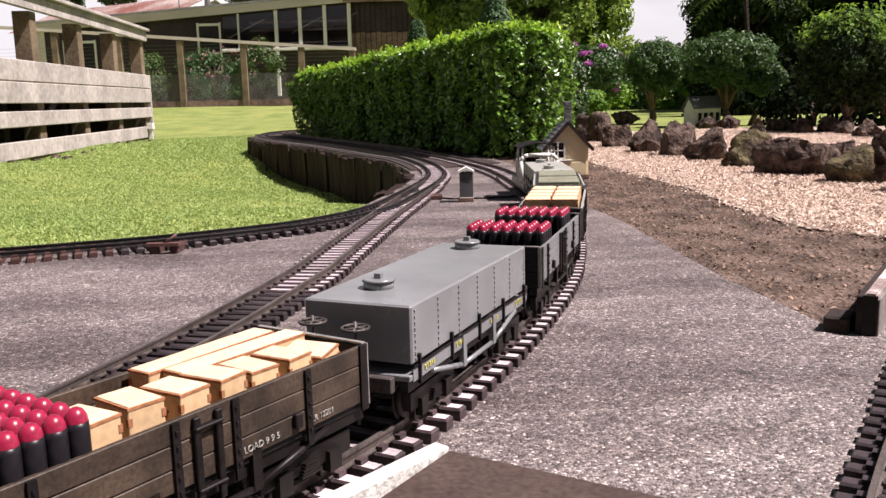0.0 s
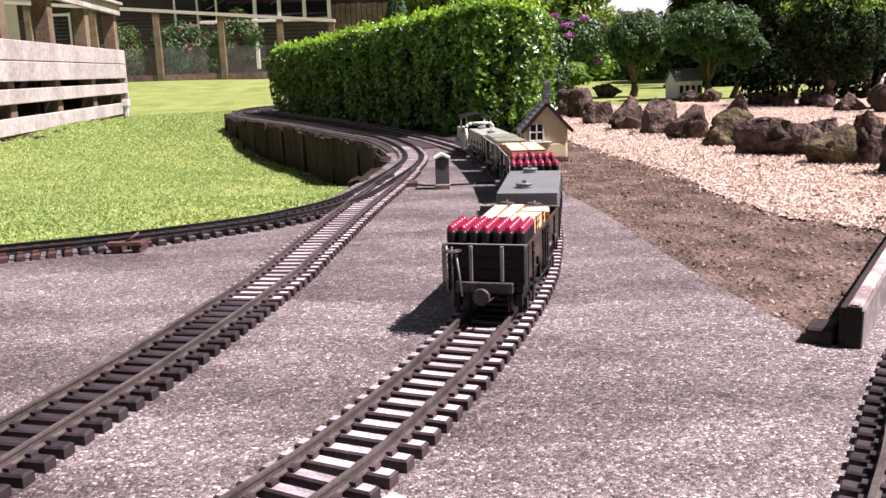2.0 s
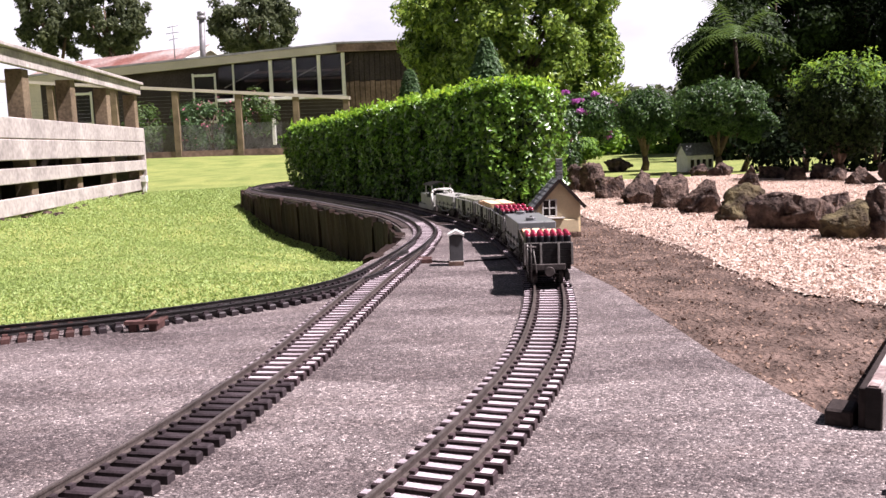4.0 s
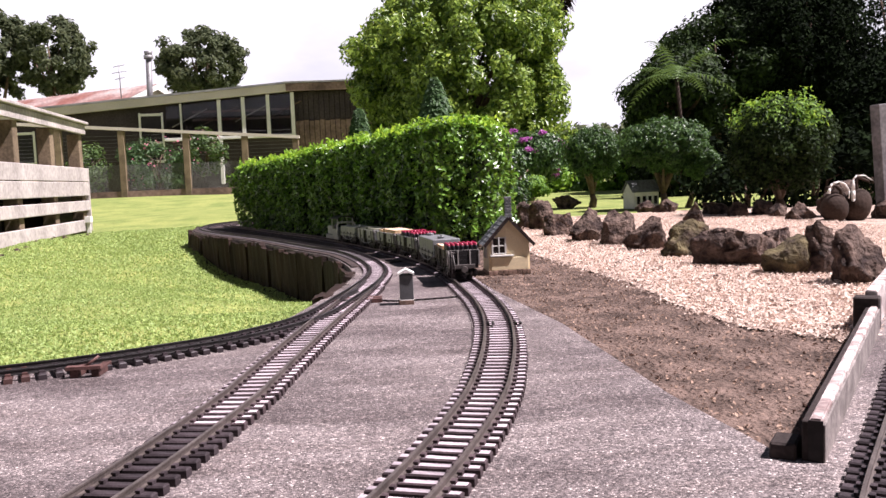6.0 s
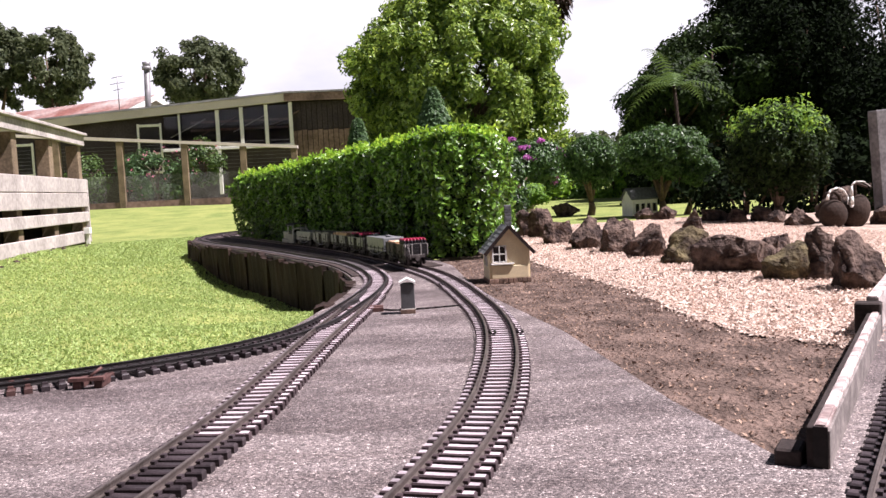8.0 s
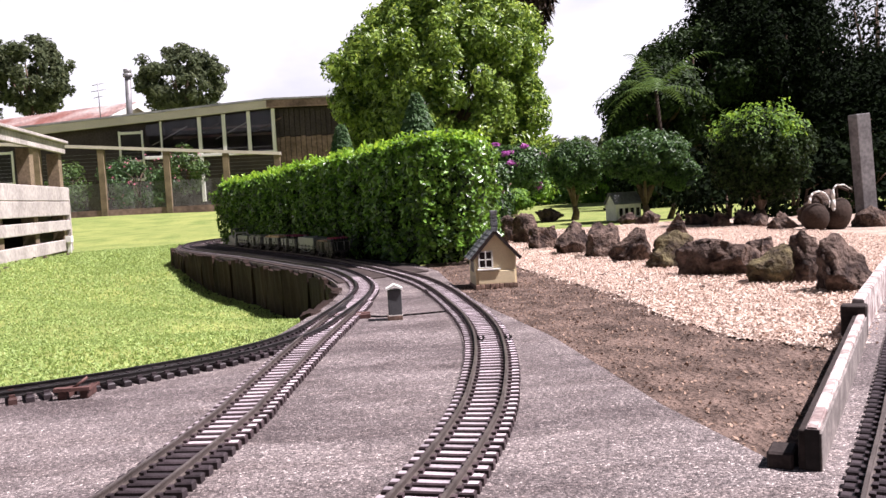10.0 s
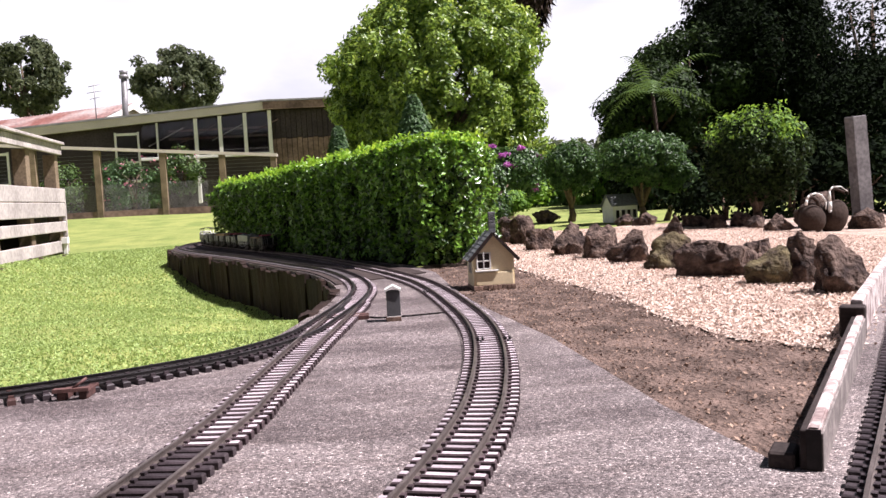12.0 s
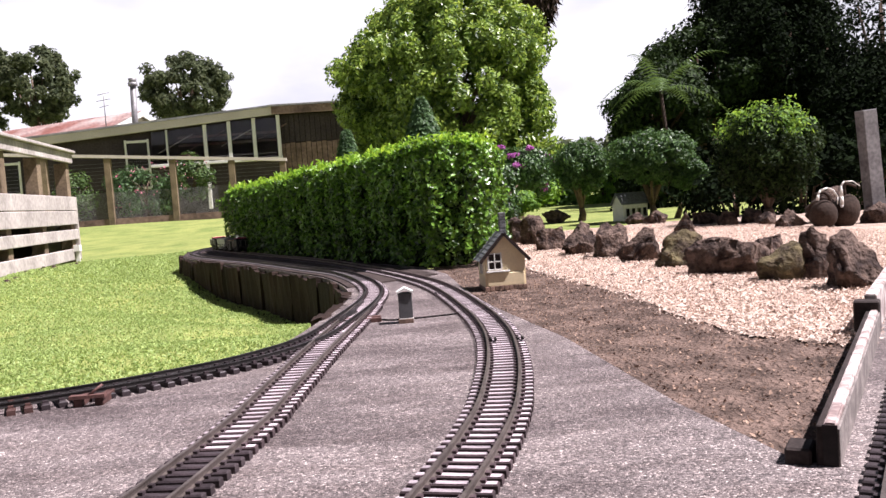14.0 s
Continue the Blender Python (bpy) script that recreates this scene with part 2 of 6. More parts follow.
M["wall_log"] = mat("weathered_logs", (0.030, 0.017, 0.013), 0.9, scale=14, fine=140, dark=0.5, bump=0.7, depth=0.004, rand=0.35)
M["rock"] = mat("volcanic_rock", (0.155, 0.108, 0.086), 0.92, scale=22, fine=75, second=(0.028, 0.018, 0.016), bump=1.0, depth=0.018, rand=0.2, spec=0.2)
M["moss_rock"] = mat("mossy_rock", (0.165, 0.135, 0.068), 0.92, scale=18, fine=80, second=(0.045, 0.031, 0.024), bump=1.0, depth=0.014, spec=0.2)
M["bark_trunk"] = mat("tree_bark", (0.16, 0.11, 0.08), 0.9, scale=20, fine=120, bump=0.8, depth=0.004)
M["shed_dark"] = mat("dark_weatherboard", (0.058, 0.044, 0.047), 0.8, scale=2, fine=30, dark=0.7)
M["shed_rust"] = mat("rusty_cladding", (0.25, 0.165, 0.14), 0.8, scale=2, fine=18, dark=0.55)
M["fascia"] = mat("pale_fascia", (0.60, 0.53, 0.48), 0.7, scale=2, fine=40, dark=0.88, grit=0.3)
M["rust_roof"] = mat("rusty_iron_roof", (0.20, 0.085, 0.07), 0.6, scale=0.9, fine=12, second=(0.36, 0.30, 0.28), bump=0.3, depth=0.004)
M["glass"] = mat("dim_glass", (0.025, 0.02, 0.02), 0.35, scale=3, bump=0.02, spec=0.15)
M["grey_timber"] = mat("weathered_grey_timber", (0.19, 0.18, 0.185), 0.8, scale=9, fine=60, dark=0.6, bump=0.4, depth=0.002)
M["galv"] = mat("galvanised_metal", (0.34, 0.33, 0.335), 0.5, 0.4, scale=5)
M["clear_pane"] = clear_pane("window_glass")
M["leaf_hedge"] = leaf_mat("box_hedge_leaf", (0.16, 0.33, 0.032), (0.012, 0.036, 0.006), 0.16, 0.32, 0.55)
M["leaf_shoot"] = leaf_mat("hedge_shoot", (0.34, 0.55, 0.05), (0.10, 0.24, 0.02), 0.4, 0.4, 0.5)
M["leaf_tree"] = leaf_mat("broad_tree_leaf", (0.30, 0.43, 0.075), (0.03, 0.075, 0.012), 0.34, 0.38, 0.5)
M["leaf_topiary"] = leaf_mat("topiary_leaf", (0.075, 0.16, 0.036), (0.010, 0.030, 0.009), 0.22, 0.45, 0.4)
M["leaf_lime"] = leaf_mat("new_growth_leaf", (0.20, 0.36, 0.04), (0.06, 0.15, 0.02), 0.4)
# near-black greens: the deep shade is put into these two leaf colours
M["leaf_shade"] = leaf_mat("shade_dark_leaf", (0.010, 0.018, 0.006), (0.002, 0.004, 0.002), 0.06, 0.9, 0.04)
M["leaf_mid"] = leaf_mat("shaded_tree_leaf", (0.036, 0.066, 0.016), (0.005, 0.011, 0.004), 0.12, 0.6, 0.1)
M["leaf_conifer"] = leaf_mat("conifer_leaf", (0.09, 0.17, 0.06), (0.035, 0.08, 0.03), 0.25)
M["leaf_fern"] = leaf_mat("fern_leaf", (0.085, 0.15, 0.035), (0.035, 0.07, 0.018), 0.25)
M["leaf_far"] = leaf_mat("far_tree_leaf", (0.12, 0.14, 0.075), (0.04, 0.055, 0.028), 0.35, 0.8, 0.15)
M["petal"] = leaf_mat("purple_petal", (0.50, 0.16, 0.42), (0.30, 0.07, 0.26), 0.3)
M["petal_pink"] = leaf_mat("pink_petal", (0.7, 0.3, 0.36), (0.5, 0.15, 0.2), 0.3)


# ---- builders ----
def box(bm, x0, x1, y0, y1, z0, z1, m=None):
    vs = [bm.verts.new((x, y, z)) for x in (x0, x1) for y in (y0, y1) for z in (z0, z1)]
    for f in ((0, 1, 3, 2), (4, 6, 7, 5), (0, 4, 5, 1), (2, 3, 7, 6), (0, 2, 6, 4), (1, 5, 7, 3)):
        bm.faces.new([vs[i] for i in f])
    if m is not None:
        bmesh.ops.transform(bm, matrix=m, verts=vs)
    return vs


def tube(bm, p, q, r0, r1=None, n=10, cap=True):
    """A round bar from p to q."""
    p, q = Vector(p), Vector(q)
    r1 = r0 if r1 is None else r1
    side = (q - p).normalized().orthogonal().normalized()
    up = (q - p).normalized().cross(side)
    rings = []
    for c, r in ((p, r0), (q, r1)):
        rings.append([bm.verts.new(c + r * (math.cos(a) * side + math.sin(a) * up)) for a in (2 * math.pi * i / n for i in range(n))])
    for i in range(n):
        f = bm.faces.new((rings[0][i], rings[0][(i + 1) % n], rings[1][(i + 1) % n], rings[1][i]))
        f.smooth = True
    if cap:
        bm.faces.new(rings[0][::-1])
        bm.faces.new(rings[1])


def finish(bm, name, material, bevel=0.0):
    if bevel:
        bmesh.ops.bevel(bm, geom=bm.edges[:], offset=bevel, segments=1, affect="EDGES")
    bmesh.ops.recalc_face_normals(bm, faces=bm.faces[:])
    me = bpy.data.meshes.new(name)
    bm.to_mesh(me)
    bm.free()
    me.materials.append(material)
    return me


def part(name, bm, material, parent=None, label="", bevel=0.0):
    """Link a bmesh as one mesh object, under a thing or under a part."""
    ob = new(name, finish(bm, name, material, bevel))
    if parent is not None:
        ob.parent = parent
    return tagged(ob, label)


def block(name, material, parent, dims, label="", bevel=0.0, m=None):
    bm = bmesh.new()
    box(bm, *dims, m)
    return part(name, bm, material, parent, label, bevel)


def from_arrays(name, verts, faces, material, smooth=False):
    me = bpy.data.meshes.new(name)
    me.from_pydata(verts.tolist() if hasattr(verts, "tolist") else verts, [], faces.tolist() if hasattr(faces, "tolist") else faces)
    me.materials.append(material)
    if smooth:
        me.shade_smooth()
    return new(name, me)


def spline(points, step):
    """A smooth line through the plan points, sampled at even steps."""
    p = [Vector(q).to_3d() if len(q) == 2 else Vector(q) for q in points]
    p = [2 * p[0] - p[1]] + p + [2 * p[-1] - p[-2]]
    fine = []
    for i in range(1, len(p) - 2):
        for k in range(40):
            t = k / 40
            a, b, c, d = p[i - 1:i + 3]
            fine.append(0.5 * (2 * b + (c - a) * t + (2 * a - 5 * b + 4 * c - d) * t * t + (3 * b - a - 3 * c + d) * t ** 3))
    fine.append(p[-2])
    run = np.concatenate([[0], np.cumsum([(fine[i + 1] - fine[i]).length for i in range(len(fine) - 1)])])
    at = np.arange(0, run[-1], step)
    xyz = np.array([list(v) for v in fine])
    return np.stack([np.interp(at, run, xyz[:, k]) for k in range(3)], 1), at


def leaves(name, centres, normals, size, material, rng, jitter=0.9, long=1.6):
    """Many small folded leaves, each its own island, at the centres and leaning along the normals."""
    n = len(centres)
    d = normals + rng.normal(0, jitter, (n, 3))
    d /= np.linalg.norm(d, axis=1, keepdims=True) + 1e-9
    s = np.cross(d, rng.normal(0, 1, (n, 3)))
    s /= np.linalg.norm(s, axis=1, keepdims=True) + 1e-9
    u = np.cross(d, s)
    k = (size * rng.uniform(0.6, 1.3, n))[:, None]
    tip, base = centres + u * k * long * 0.5, centres - u * k * long * 0.5
    le, ri = centres + s * k * 0.5 + d * k * 0.15, centres - s * k * 0.5 + d * k * 0.15
    verts = np.stack([base, le, tip, ri], 1).reshape(-1, 3)
    i = np.arange(n)[:, None] * 4
    faces = np.concatenate([i + [[0, 1, 2]], i + [[0, 2, 3]]], 0)
    return from_arrays(name, verts, faces, material)


def shell_points(centre, radii, n, rng, clumps=60, spread=0.28, inner=0.5, low=-1.0):
    """Points gathered in clumps on and in an uneven ellipsoid, with outward directions."""
    d = rng.normal(0, 1, (clumps * 3, 3))
    d /= np.linalg.norm(d, axis=1, keepdims=True)
    d = d[d[:, 2] > low][:clumps]
    r = rng.uniform(inner, 1.0, (len(d), 1)) ** 0.5
    heart = d * r * (1 + rng.normal(0, 0.07, (len(d), 1)))
    pick = rng.integers(0, len(d), n)
    off = rng.normal(0, 1, (n, 3))
    off /= np.linalg.norm(off, axis=1, keepdims=True)
    off *= (rng.uniform(0, 1, (n, 1)) ** 0.4) * spread
    p = heart[pick] + off
    return np.array(centre) + p * np.array(radii), off / spread + 0.6 * d[pick] + np.array([0, 0, 0.35])


def limb(bm, points, r0, r1, n=8):
    """A tapered, bent branch."""
    pts = [Vector(p) for p in points]
    rings = []
    for i, p in enumerate(pts):
        t = (pts[min(i + 1, len(pts) - 1)] - pts[max(i - 1, 0)]).normalized()
        side = t.cross(Vector((0.3, 0.9, 0.1))).normalized()
        up = t.cross(side)
        r = r0 + (r1 - r0) * i / (len(pts) - 1)
        rings.append([bm.verts.new(p + r * (math.cos(a) * side + math.sin(a) * up)) for a in (2 * math.pi * k / n for k in range(n))])
    for a, b in zip(rings, rings[1:]):
        for k in range(n):
            bm.faces.new((a[k], a[(k + 1) % n], b[(k + 1) % n], b[k])).smooth = True
    bm.faces.new(rings[0][::-1])
    bm.faces.new(rings[-1])


# ---- plan lines ----
MAIN = [(-0.62, -1.06), (-0.44, -0.965), (-0.29, -0.865), (-0.16, -0.745), (-0.06, -0.62), (0.018, -0.495), (0.068, -0.405), (0.147, -0.218),
        (0.2215, 0.009), (0.264, 0.2), (0.297, 0.4), (0.319, 0.6), (0.327, 0.8), (0.325, 0.96), (0.312, 1.3), (0.284, 1.6), (0.238, 1.85),
        (0.18, 2.1), (0.118, 2.33), (-0.02, 2.8), (-0.13, 3.11), (-0.27, 3.466), (-0.42, 3.81), (-0.61, 4.3), (-0.76, 4.66), (-0.88, 4.98),
        (-0.94, 5.25), (-0.9, 5.52), (-0.74, 5.74), (-0.5, 5.83), (-0.25, 5.75), (-0.05, 5.52), (0.1, 5.2), (0.3, 4.8), (0.5, 4.4), (0.7, 4.0)]
LOOP = [(-1.35, 0.12), (-0.9, 0.2), (-0.6, 0.285), (-0.453, 0.34), (-0.35, 0.385), (-0.235, 0.455), (-0.122, 0.55), (-0.022, 0.72), (0.038, 1.0), (0.086, 1.287), (0.105, 1.576),
        (0.072, 1.914), (-0.016, 2.313), (-0.139, 2.618), (-0.295, 3.02), (-0.483, 3.476), (-0.69, 3.915), (-0.87, 4.33), (-1.0, 4.72), (-1.06, 5.1),
        (-1.05, 5.5), (-0.9, 5.85), (-0.6, 6.05), (-0.25, 6.0), (0.1, 5.75)]
BRANCH = [(-0.36, -1.1), (-0.26, -0.72), (-0.178, -0.4), (-0.119, -0.178), (-0.066, 0.085), (-0.049, 0.222), (-0.004, 0.586), (0.045, 0.926), (0.082, 1.2)]
SIDE = [(0.22, -0.78), (0.349, -0.572), (0.414, -0.473), (0.49, -0.352), (0.661, -0.109), (0.95, 0.31), (1.3, 0.83), (1.6, 1.27)]
BEAM_A, BEAM_B, BEAM_C = Vector((0.493, -0.224)), Vector((0.892, 0.36)), Vector((1.42, 1.10))
SLAB = -0.009                                            # top of the paved bed


def beside(points, off):
    """The plan line moved sideways (left is positive)."""
    line, _ = spline(points, 0.05)
    d = np.gradient(line, axis=0)
    d /= np.linalg.norm(d, axis=1, keepdims=True)
    return line[:, :2] + off * np.stack([-d[:, 1], d[:, 0]], 1)


KNOLL = [(-0.53, 0.55, -0.014), (-0.36, 0.56, -0.014), (-0.21, 0.8, -0.016), (-0.12, 0.95, -0.02), (-0.07, 1.15, -0.06), (-0.1, 1.5, -0.16), (-0.17, 2.5, -0.21),
         (-0.5, 3.3, -0.21), (-1.2, 5.0, -0.12), (-2.4, 7.0, -0.08), (-2.3, 5.0, -0.05), (-4.1, 14.0, 0.18), (-1.5, 14.0, 0.16), (-2.2, 3.0, -0.05),
         (-1.2, 2.2, -0.11), (-2.0, 0.6, -0.01), (-0.7, 1.6, -0.07), (-1.3, 9.0, 0.0)]


def lawn_z(x, y):
    w = np.zeros_like(x)
    z = np.zeros_like(x)
    for a, b, h in KNOLL:
        k = 1 / ((x - a) ** 2 + (y - b) ** 2 + 0.02) ** 1.6
        w += k
        z += k * h
    z /= w
    right = np.clip((x - 0.2) / 0.5, 0, 1)
    return z * (1 - right) + right * -0.03


def inside(poly, x, y):
    ok = np.zeros(x.shape, bool)
    n = len(poly)
    for i in range(n):
        (x0, y0), (x1, y1) = poly[i], poly[(i + 1) % n]
        hit = ((y0 > y) != (y1 > y)) & (x < (x1 - x0) * (y - y0) / (y1 - y0 + 1e-12) + x0)
        ok ^= hit
    return ok


def patch(name, poly, cell, height, material, label, kind="structure", relief=0.0, rough_scale=20.0):
    """A sheet of ground inside the plan polygon."""
    p = np.array(poly)
    xs, ys = np.arange(p[:, 0].min(), p[:, 0].max(), cell), np.arange(p[:, 1].min(), p[:, 1].max(), cell)
    gx, gy = np.meshgrid(xs, ys, indexing="ij")
    ok = inside(poly, gx, gy)
    z = np.full(gx.shape, height, float)
    if relief:
        for i, j in zip(*np.nonzero(ok)):
            v = Vector((gx[i, j], gy[i, j], 0.0))
            z[i, j] += relief * (noise.noise(v * rough_scale) + 0.5 * noise.noise(v * rough_scale * 2.7))
    idx = np.full(gx.shape, -1)
    idx[ok] = np.arange(ok.sum())
    quad = ok[:-1, :-1] & ok[1:, :-1] & ok[1:, 1:] & ok[:-1, 1:]
    f = np.stack([idx[:-1, :-1][quad], idx[1:, :-1][quad], idx[1:, 1:][quad], idx[:-1, 1:][quad]], 1)
    ob = from_arrays(name, np.stack([gx[ok], gy[ok], z[ok]], 1), f, material, True)
    return tagged(ob, label, "ground", kind=kind)


# ---- ground ----
def build_ground():
    """One sheet, finely meshed near the railway and out to the horizon."""
    xs = np.concatenate([[-900, -300, -90, -40, -22, -14], np.arange(-9, 9.01, 0.15), [14, 22, 40, 90, 300, 900]])
    ys = np.concatenate([[-900, -300, -60, -20, -8], np.arange(-3, 20.01, 0.15), [24, 30, 45, 90, 300, 900]])
    gx, gy = np.meshgrid(xs, ys, indexing="ij")
    z = lawn_z(gx, gy)
    under = inside([(-3, -3), (3, -3), (3, 1.2), (0.36, 1.2), (0.3, 2.3), (-0.9, 5.3), *beside(LOOP, 0.02)[::-1][20:].tolist(), (-3, 0.0)], gx, gy)
    z = np.where(under, np.minimum(z, -0.30), z)
    idx = np.arange(gx.size).reshape(gx.shape)
    f = np.stack([idx[:-1, :-1].ravel(), idx[1:, :-1].ravel(), idx[1:, 1:].ravel(), idx[:-1, 1:].ravel()], 1)
    tagged(from_arrays("ground", np.stack([gx.ravel(), gy.ravel(), z.ravel()], 1), f, M["grass"], True), "mown green lawn sloping gently away from the railway bed", "lawn", kind="structure")


def build_slab():
    left = [p for p in beside(LOOP, 0.072).tolist()]
    beam = (BEAM_B - BEAM_A).normalized()
    outer = [(2.4, -3.0), (2.4, 2.3), tuple(BEAM_C + beam * 1.2), tuple(BEAM_A)]
    edge = [(0.473, -0.189), (0.449, 0.041), (0.433, 0.561), (0.385, 1.0), (0.365, 1.25), (0.36, 1.6), (0.36, 2.0), (0.3, 2.4), (-0.1, 3.3), (-0.75, 4.85), (-0.6, 5.4), (0.2, 5.0), (0.9, 3.9), (1.1, 4.3), (0.6, 5.6)]
    poly = [(-3.0, -3.0)] + outer + edge + left[::-1] + [(-3.0, 0.1)]
    bm = bmesh.new()
    f = bm.faces.new([bm.verts.new((x, y, SLAB)) for x, y in poly])
    if f.normal.z < 0:
        f.normal_flip()
    r = bmesh.ops.extrude_face_region(bm, geom=[f])
    for v in r["geom"]:
        if isinstance(v, bmesh.types.BMVert):
            v.co.z = -0.30
    bmesh.ops.triangulate(bm, faces=bm.faces[:])
    ob = part("pavement", bm, M["concrete"])
    tagged(ob, "grey exposed-aggregate concrete bed carrying the miniature tracks", "paving", kind="structure")


def build_bed():
    """Dark soil under the loop where it runs along the wall and the hedge."""
    a, b = beside(LOOP, 0.066), beside(MAIN, -0.12)
    a, b = a[(a[:, 1] > 1.75)][:100], b[(b[:, 1] > 2.0)][:100]
    a, b = a[a[:, 1] < 5.2], b[b[:, 1] < 5.2]
    poly = a.tolist() + b[::-1].tolist()
    bm = bmesh.new()
    top = [bm.verts.new((x, y, -0.0045)) for x, y in poly]
    low = [bm.verts.new((x, y, -0.03)) for x, y in poly]
    bm.faces.new(top)
    for i in range(len(top)):
        j = (i + 1) % len(top)
        bm.faces.new((top[i], low[i], low[j], top[j]))
    bmesh.ops.triangulate(bm, faces=bm.faces[:])
    tagged(part("track_bed", bm, M["soil_bed"]), "dark soil bed under the tracks along the hedge", "track bed", kind="structure")


build_ground()
build_slab()
build_bed()
DIRT = [(0.3, 2.3), (0.34, 1.0), (0.40, 0.5), (0.42, 0.0), (0.45, -0.24), (0.5, -0.22), (0.95, 0.42), (1.0, 1.0), (0.8, 2.1), (0.75, 2.8), (0.5, 2.8)]
BARK = [(0.64, 1.93), (0.712, 1.125), (0.70, 0.705), (0.712, 0.473), (0.765, 0.381), (0.82, 0.28), (1.45, 1.16), (2.6, 1.8), (5.5, 1.8), (5.5, 4.6), (3.2, 5.0), (1.2, 4.5), (0.78, 3.4), (0.62, 2.6)]
patch("garden_soil", DIRT, 0.010, -0.0165, M["dirt"], "bare brown soil bank with scattered bark bits", relief=0.0048, rough_scale=24)
patch("bark_mulch", BARK, 0.012, -0.0150, M["bark"], "pale pinkish bark mulch spread over the garden bed", relief=0.0028, rough_scale=22)


def scatter_chips():
    rng = np.random.default_rng(3)
    x, y = rng.uniform(0.6, 2.2, 420000), rng.uniform(0.25, 4.4, 420000)
    dens = np.clip(1.6 / (1 + (y - 0.3) * 0.9), 0, 1)
    keep = inside(BARK, x + rng.normal(0, 0.02, len(x)), y + rng.normal(0, 0.02, len(x))) & (rng.uniform(0, 1, len(x)) < dens)
    x, y = x[keep][:135000], y[keep][:135000]
    c = np.stack([x, y, -0.011 + rng.uniform(0, 0.006, len(x))], 1)
    up = np.tile([0, 0, 1.0], (len(x), 1))
    tagged(leaves("bark_chips", c, up, rng.uniform(0.0018, 0.0044, len(x)), M["chip"], rng, 0.5, 2.4), "loose pale bark chips", "mulch", kind="stuff")
    x, y = rng.uniform(0.36, 1.0, 26000), rng.uniform(-0.2, 2.3, 26000)
    keep = inside(DIRT, x, y) & ~inside(BARK, x, y)
    c = np.stack([x[keep], y[keep], np.full(keep.sum(), -0.0145)], 1)
    tagged(leaves("soil_litter", c, np.tile([0, 0, 1.0], (len(c), 1)), 0.0012 + 0.0035 * rng.uniform(0, 1, len(c)) ** 3, M["litter"], rng, 0.6, 1.7), "scattered bark bits and dry litter on soil", "litter", kind="stuff")


def scatter_grass():
    rng = np.random.default_rng(5)
    n = 120000
    d = rng.uniform(0.9, 5.5, n)
    a = rng.uniform(-0.75, -0.02, n)
    x, y = 0.1 + d * np.sin(a) * 1.15, -0.95 + d * np.cos(a) * 1.5
    edge = beside(LOOP, 0.085)
    lim = np.interp(y, edge[:90, 1], edge[:90, 0])
    lawn = (x < lim) & (y > np.interp(x, edge[:14, 0], edge[:14, 1]) + 0.015) & (y < 9)
    x, y = x[lawn], y[lawn]
    z = lawn_z(x, y)
    c = np.stack([x, y, z + 0.006], 1)
    up = rng.normal(0, 1, (len(x), 3)) * np.array([1, 1, 0.25])
    far = np.clip((y + 1) / 4, 0.7, 2.0)
    tagged(leaves("grass", c, up, 0.0055 * far, M["blade"], rng, 0.5, 2.4), "short lawn grass blades", "grass", kind="stuff")


# ---- tracks ----
GAUGE = 0.0465


def tie_mesh(name, material, rng):
    """A sleeper with rounded top edges and rail chairs with bolts."""
    bm = bmesh.new()
    w, l = 0.0057, 0.042
    lower = [bm.verts.new((x, y, -0.010)) for x, y in ((-l, -w), (l, -w), (l, w), (-l, w))]
    mid = [bm.verts.new((x, y, -0.0018)) for x, y in ((-l, -w), (l, -w), (l, w), (-l, w))]
    top = [bm.verts.new((x, y, rng.uniform(-0.0005, 0.0003))) for x, y in ((-l + 0.0015, -w + 0.0014), (l - 0.0015, -w + 0.0014), (l - 0.0015, w - 0.0014), (-l + 0.0015, w - 0.0014))]
    for a, b in ((lower, mid), (mid, top)):
        for i in range(4):
            bm.faces.new((a[i], a[(i + 1) % 4], b[(i + 1) % 4], b[i]))
    bm.faces.new(top)
    lid = len(bm.faces) - 1
    for s in (-1, 1):
        for o in (-0.0052, 0.0052):
            c = s * GAUGE / 2 + o
            box(bm, c - 0.0024, c + 0.0024, -0.0036, 0.0036, -0.0005, 0.0030)
    me = finish(bm, name, material)
    # top face gets a paler colour than the dark sides
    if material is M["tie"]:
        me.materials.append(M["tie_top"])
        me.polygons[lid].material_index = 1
    return me


def rail_mesh(name, line, off, material):
    """A flat-bottomed rail swept along the line."""
    prof = [(-0.0034, 0.0), (-0.0034, 0.0010), (-0.0008, 0.0018), (-0.0008, 0.0056), (-0.0017, 0.0062), (-0.0017, 0.0080), (0.0017, 0.0080), (0.0017, 0.0062), (0.0008, 0.0056), (0.0008, 0.0018), (0.0034, 0.0010), (0.0034, 0.0)]
    d = np.gradient(line, axis=0)
    d /= np.linalg.norm(d, axis=1, keepdims=True)
    side = np.stack([d[:, 1], -d[:, 0], np.zeros(len(d))], 1)
    k = len(prof)
    verts = np.concatenate([line + side * (off + px) + np.array([0, 0, pz]) for px, pz in prof]).reshape(k, -1, 3).transpose(1, 0, 2).reshape(-1, 3)
    n = len(line)
    i, j = np.meshgrid(np.arange(n - 1), np.arange(k - 1), indexing="ij")
    a = (i * k + j).ravel()
    ob = from_arrays(name, verts, np.stack([a, a + 1, a + k + 1, a + k], 1), material)
    return ob


